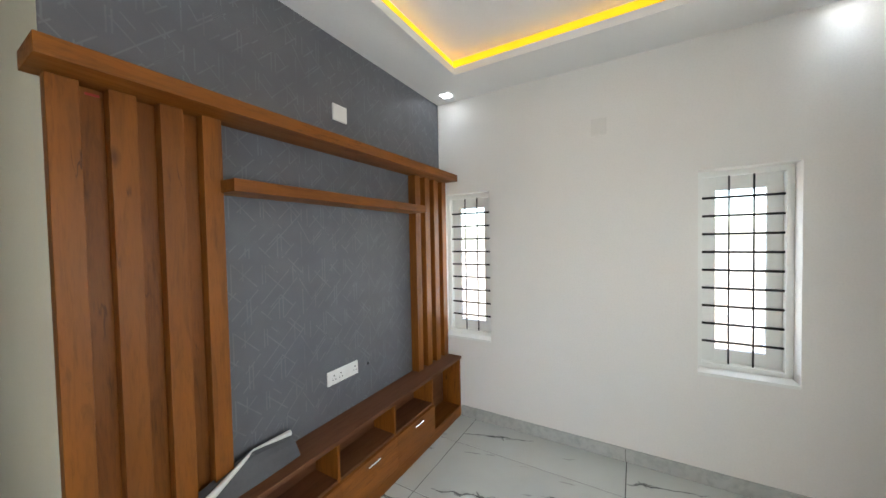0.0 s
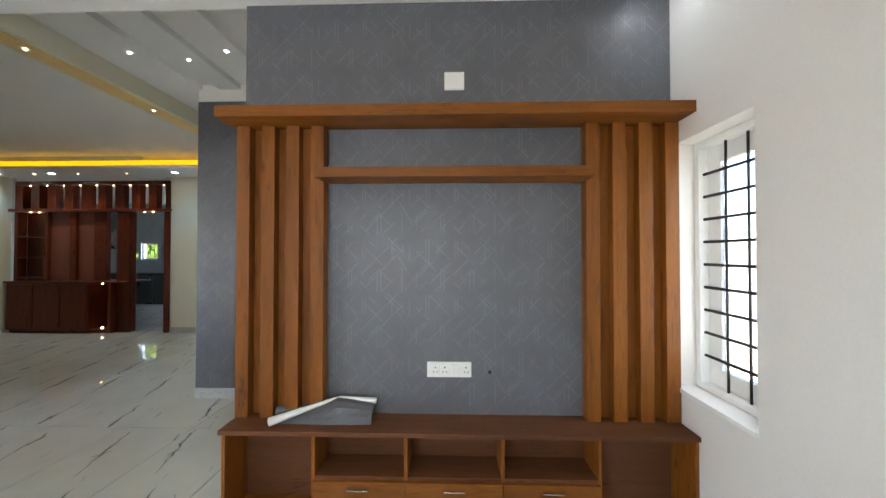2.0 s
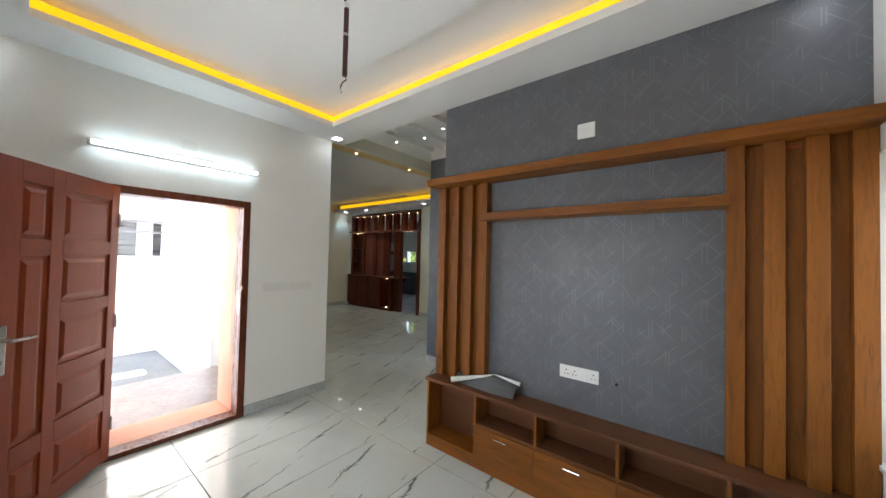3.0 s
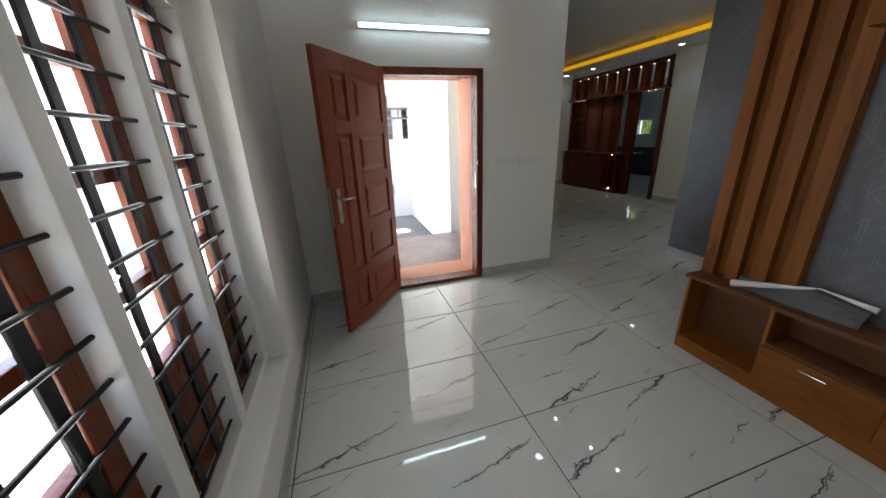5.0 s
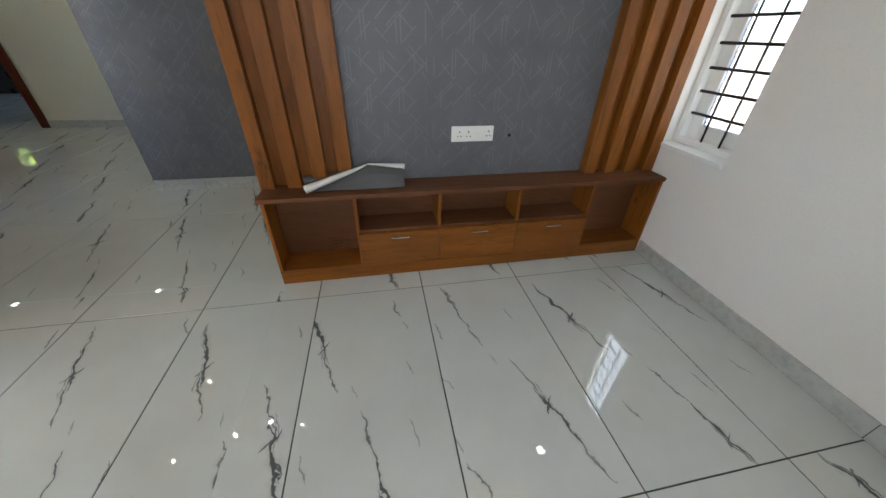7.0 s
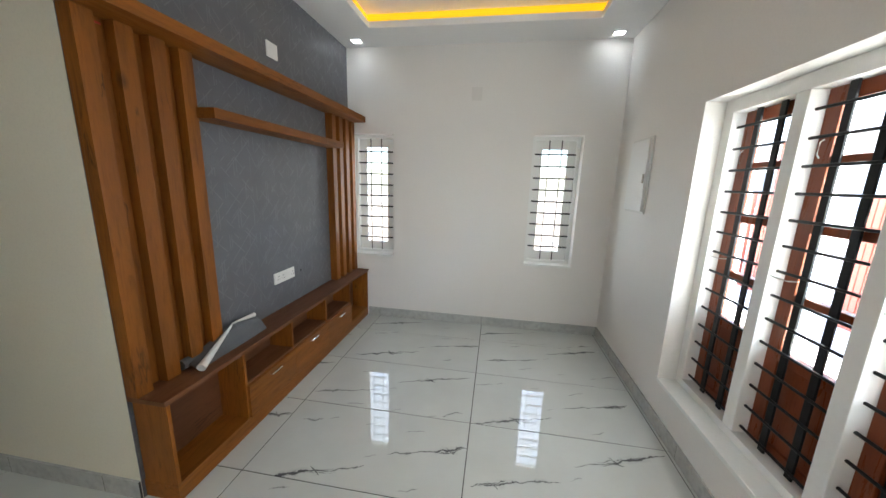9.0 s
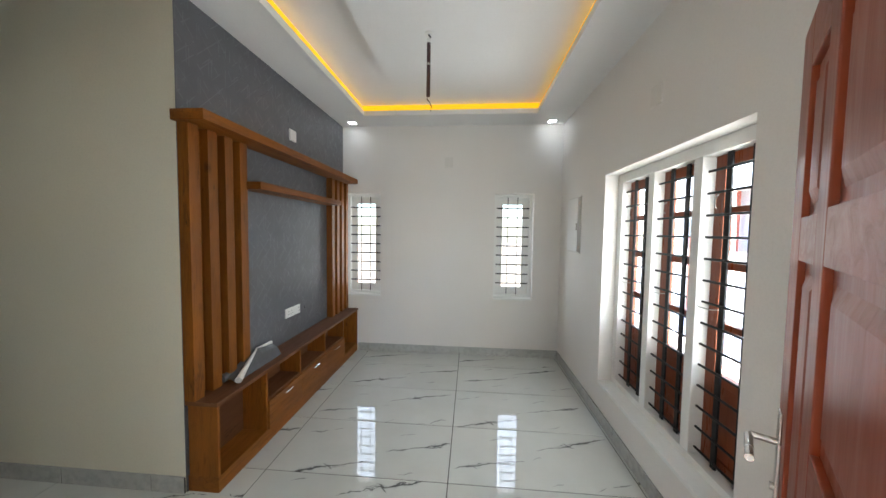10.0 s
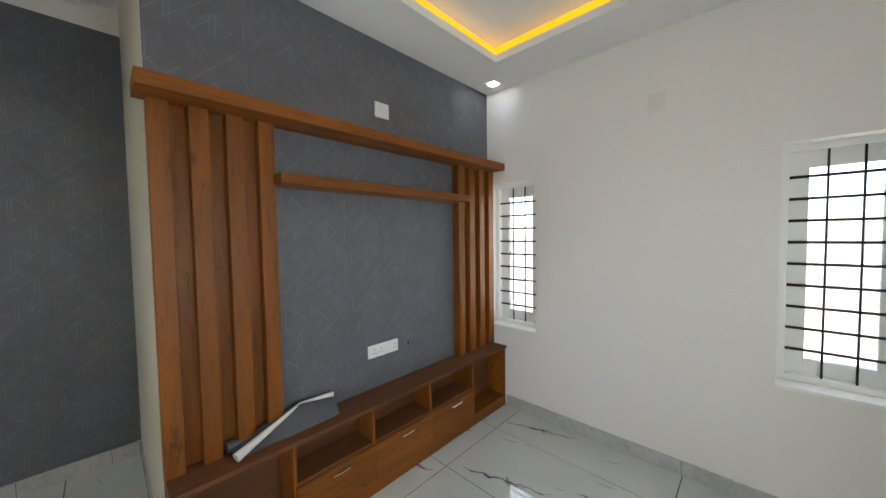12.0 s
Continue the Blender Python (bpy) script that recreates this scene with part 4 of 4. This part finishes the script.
solid("wall_porch_side", wall_mesh("x", 0.371, 0.72, -9.1, -6.0, -0.42, 3.4), outer_white, "white outer wall of the house", "wall")
# unseen slab, added so no direct sun reaches the room floor
solid("window_canopy", box((3.041, -3.2, 2.32), (3.95, -0.8, 2.42)), outer_white, "unseen white slab added to keep sun out of the wide window", "canopy")



def annex():
    t = thing("annex_building", "white plastered annex with louvred windows", "building", (2, -9.2, -0.42))
    panes = [(1.03, 1.51), (0.49, 0.86)]
    part("wall", wall_mesh("y", -9.4, -9.1, -3.0, 7.0, -0.42, 4.6, [(a, b, 1.46, 2.16) for a, b in panes]), outer_white, t)
    part("roof", box((-3.2, -13, 4.6), (7.2, -8.9, 4.75)), outer_white, t)
    for a, b in panes:
        w = part("window", box((a + 0.001, -9.30, 1.461), (b - 0.001, -9.27, 2.159)), outer_grey, t, "grey louvred window")
        for p, q in (((a, 1.461), (a + 0.035, 2.159)), ((b - 0.035, 1.461), (b, 2.159))):
            part("frame_bar", box((p[0] + 0.001, -9.269, p[1]), (q[0] - 0.001, -9.20, q[1])), outer_white, w)
        for k in range(7):
            z = 1.485 + 0.095 * k
            bm = bmesh.new()
            vs = [bm.verts.new(v) for v in ((a + 0.036, -9.225, z), (b - 0.036, -9.225, z), (b - 0.036, -9.262, z + 0.085), (a + 0.036, -9.262, z + 0.085))]
            bm.faces.new(vs)
            made = bmesh.ops.extrude_face_region(bm, geom=bm.faces[:])
            bmesh.ops.translate(bm, verts=[v for v in made["geom"] if isinstance(v, bmesh.types.BMVert)], vec=(0, -0.006, -0.003))
            part("louvre", bm, outer_grey, w)
    for z in (1.92, 2.12):
        part("rail", rod((0.40, -8.95, z), (2.4, -8.95, z), 0.022, 8), outer_grey, t)
    for x in (0.55, 0.95, 1.35, 1.75, 2.15):
        part("rail_post", rod((x, -8.95, 1.92), (x, -8.95, 2.12), 0.014, 8), outer_grey, t)


annex()


def yard_wall():
    t = thing("compound_wall", "white compound wall with a barred section", "wall", (7.0, 0, -0.42))
    part("masonry", box((7.0, -1.2, -0.42), (7.18, 9.0, 1.25), 0.01), outer_white, t)
    part("masonry", box((7.0, -9.1, -0.42), (7.18, -3.6, 1.25), 0.01), outer_white, t)
    part("base", box((7.0, -3.6, -0.42), (7.18, -1.2, 0.35), 0.01), outer_white, t)
    part("coping", box((6.96, -3.62, 1.10), (7.22, -1.18, 1.18)), outer_white, t)
    for k in range(16):
        y = -3.5 + k * 0.15
        part("baluster", rod((7.09, y, 0.35), (7.09, y, 1.10), 0.022, 8), outer_grey, t)


yard_wall()


def red_gate(y0, y1):
    t = thing("red_gate", "red painted metal gate leaf in the compound wall", "gate", (6.9, y0, -0.40), "gate leaves")
    part("gate_frame", ring_mesh(6.90, 6.94, y0, y1, 6.905, 6.935, y0 + 0.01, y1 - 0.01, -0.40, -0.36), outer_red, t)
    for y in (y0, y1 - 0.05):
        part("gate_post", box((6.89, y, -0.40), (6.95, y + 0.05, 1.60), 0.004), outer_red, t)
    n = int((y1 - y0 - 0.1) / 0.1)
    for k in range(n):
        y = y0 + 0.055 + k * 0.1
        part("slat", box((6.905, y, -0.35), (6.935, y + 0.085, 1.56), 0.004), outer_red, t)


red_gate(1.65, 2.20)
red_gate(3.60, 4.30)


def neighbour_house():
    t = thing("neighbour_house", "white neighbouring house with red pillars and shutters", "house", (11, 2, -0.42))
    part("wall", wall_mesh("x", 10.0, 10.3, -4.0, 12.0, -0.42, 6.2, [(4.2, 5.2, 1.0, 2.2), (8.2, 9.2, 1.0, 2.2), (0.2, 1.2, 3.6, 4.8)]), outer_white, t)
    part("roof", box((9.3, -4.4, 6.2), (16.0, 12.4, 6.4)), outer_grey, t)
    part("balcony", box((9.2, -1.0, 2.95), (9.99, 9.5, 3.15)), outer_white, t)
    for y in (3.2, 6.4, 7.0):
        part("red_pillar", box((9.4, y, -0.42), (9.75, y + 0.36, 2.94), 0.02), outer_red, t)
    for a, b, c, d in ((4.2, 5.2, 1.0, 2.2), (8.2, 9.2, 1.0, 2.2), (0.2, 1.2, 3.6, 4.8)):
        part("shutter", box((10.05, a + 0.001, c + 0.001), (10.12, b - 0.001, d - 0.001)), outer_grey, t)
    for k in range(6):
        part("vent_slat", box((9.93, 2.0, 2.3 + 0.09 * k), (9.998, 2.9, 2.34 + 0.09 * k)), outer_grey, t)


neighbour_house()


def tree(x, y, z, h, spread):
    rng = random.Random(int(x * 10 + y * 7))
    t = thing("tree", "sunlit leafy green tree outside the kitchen", "tree", (x, y, z))
    bm = rod((x, y, z), (x, y, z + h * 0.55), 0.13, 10, None, 0.07)
    for k in range(5):
        a = k * 1.25
        rod((x, y, z + h * (0.3 + 0.05 * k)), (x + spread * 0.7 * math.cos(a), y + spread * 0.7 * math.sin(a), z + h * (0.55 + 0.07 * k)), 0.05, 7, bm, 0.018)
    part("trunk", bm, dark_teak, t)
    verts, faces = [], []
    for k in range(4600):
        a, u, r = rng.uniform(0, math.tau), rng.uniform(-1, 1), rng.uniform(0.35, 1.0) ** 0.6
        c = Vector((x + spread * r * math.cos(a) * math.sqrt(1 - u * u), y + spread * r * math.sin(a) * math.sqrt(1 - u * u), z + h * 0.62 + h * 0.38 * r * u))
        if noise.noise(c * 1.3) < -0.35:
            continue
        q = Euler((rng.uniform(0, 6), rng.uniform(0, 6), rng.uniform(0, 6))).to_matrix()
        s = rng.uniform(0.10, 0.19)
        i = len(verts)
        verts += [c + q @ Vector(p) * s for p in ((-1, 0, 0), (0, -0.45, 0.12), (1, 0, 0), (0, 0.45, 0.12))]
        faces.append((i, i + 1, i + 2, i + 3))
    me = bpy.data.meshes.new("crown")
    me.from_pydata([tuple(v - Vector((x, y, z))) for v in verts], [], faces)
    me.materials.append(foliage)
    crown = new("crown", me)
    crown.parent = t


tree(-11.3, -13.6, -0.42, 4.2, 1.9)
tree(-11.9, -15.2, -0.42, 3.8, 1.8)

# ---- skirting, pieces of tile set against the walls ----
BB = 0.098


def skirting(name, axis, p, q, u0, u1, step=1.2):
    base = solid(name, box((min(p, q) + 0.0005, u0, 0.0), (max(p, q) - 0.002, u1, BB - 0.003)) if axis == "x" else box((u0, min(p, q) + 0.0005, 0.0), (u1, max(p, q) - 0.002, BB - 0.003)), grout, "white marble-look tile skirting", "skirting")
    u = u0
    while u < u1 - 0.01:
        v = min(u + step, u1)
        a, b = ((p, u + 0.0012, 0.0005), (q, v - 0.0012, BB)) if axis == "x" else ((u + 0.0012, p, 0.0005), (v - 0.0012, q, BB))
        part("skirting_tile", box(a, b, 0.0012), skirting_tile, base)
        u = v


T = 0.011
skirting("baseboard_far", "y", -T, 0.0, 0.213, ROOM_W - T, 1.337)
skirting("baseboard_window", "x", ROOM_W - T, ROOM_W, BACK, 0.0)
skirting("baseboard_back_1", "y", BACK, BACK + T, 0.14, 1.004)
skirting("baseboard_back_2", "y", BACK, BACK + T, 1.986, ROOM_W - T)
skirting("baseboard_return", "y", TV_END - T, TV_END, ALCOVE + 0.012, -0.002, 0.6)
skirting("baseboard_alcove", "x", ALCOVE + 0.003, ALCOVE + T + 0.003, ALCOVE_END, TV_END - T, 0.42)
skirting("baseboard_hall_end", "y", HALL_END, HALL_END + T, PART_X + 0.15, 0.13)
skirting("baseboard_corner", "x", PART_X - 0.03, PART_X - 0.03 + T, -6.60, -4.6)

# ---- floor: slab and polished tiles ----
floor = solid("floor", bmesh.new(), grout, "polished white marble-look tile floor with dark veins", "floor")
_fm = bmesh.new()
box((-8.0, -13.0, -0.3), (0.14, TV_END, -0.0035), 0, _fm)
box((0.14, BACK - 0.23, -0.3), (ROOM_W, TV_END, -0.0035), 0, _fm)
box((-0.2, TV_END, -0.3), (ROOM_W, 0.0, -0.0035), 0, _fm)
_fm.to_mesh(floor.data)
_fm.free()
GX, GY, TX, TY, GAP = 0.352, -0.990, 1.205, 0.606, 0.0029
TILES = {}


def tile_mesh(x0, x1, y0, y1):
    """A slab with a fine bevelled edge, in the places of its own tile."""
    key = tuple(round(v, 4) for v in (x0, x1, y0, y1))
    if key not in TILES:
        me = bpy.data.meshes.new("tile")
        b = 0.0009
        v = [(x0, y0, -0.003), (x1, y0, -0.003), (x1, y1, -0.003), (x0, y1, -0.003), (x0, y0, -b), (x1, y0, -b), (x1, y1, -b), (x0, y1, -b),
             (x0 + b, y0 + b, 0), (x1 - b, y0 + b, 0), (x1 - b, y1 - b, 0), (x0 + b, y1 - b, 0)]
        f = [(8, 9, 10, 11)] + [(i, (i + 1) % 4, 4 + (i + 1) % 4, 4 + i) for i in range(4)] + [(4 + i, 4 + (i + 1) % 4, 8 + (i + 1) % 4, 8 + i) for i in range(4)]
        me.from_pydata(v, [], f)
        me.materials.append(marble)
        TILES[key] = me
    return TILES[key]


def clip(lo, hi, a, b):
    return max(lo, a), min(hi, b)


AREAS = [(0.004, ROOM_W, TV_END, 0.0), (0.14, ROOM_W, BACK, TV_END), (1.07, 1.92, BACK - 0.09, BACK), (PART_X - 0.2, 0.14, HALL_END, TV_END), (-8.0, PART_X - 0.2, -12.0, -6.72)]
for ix in range(-7, 3):
    for iy in range(-19, 3):
        x0, y0 = GX + ix * TX, GY + iy * TY
        for ax0, ax1, ay0, ay1 in AREAS:
            a, b = clip(ax0, ax1, x0 + GAP, x0 + TX - GAP)
            c, d = clip(ay0, ay1, y0 + GAP, y0 + TY - GAP)
            if b - a < 0.02 or d - c < 0.02:
                continue
            mx, my = x0 + TX / 2, y0 + TY / 2
            ob = new("tile", tile_mesh(a - mx, b - mx, c - my, d - my))
            ob.location = (mx, my, 0)
            ob.parent = floor
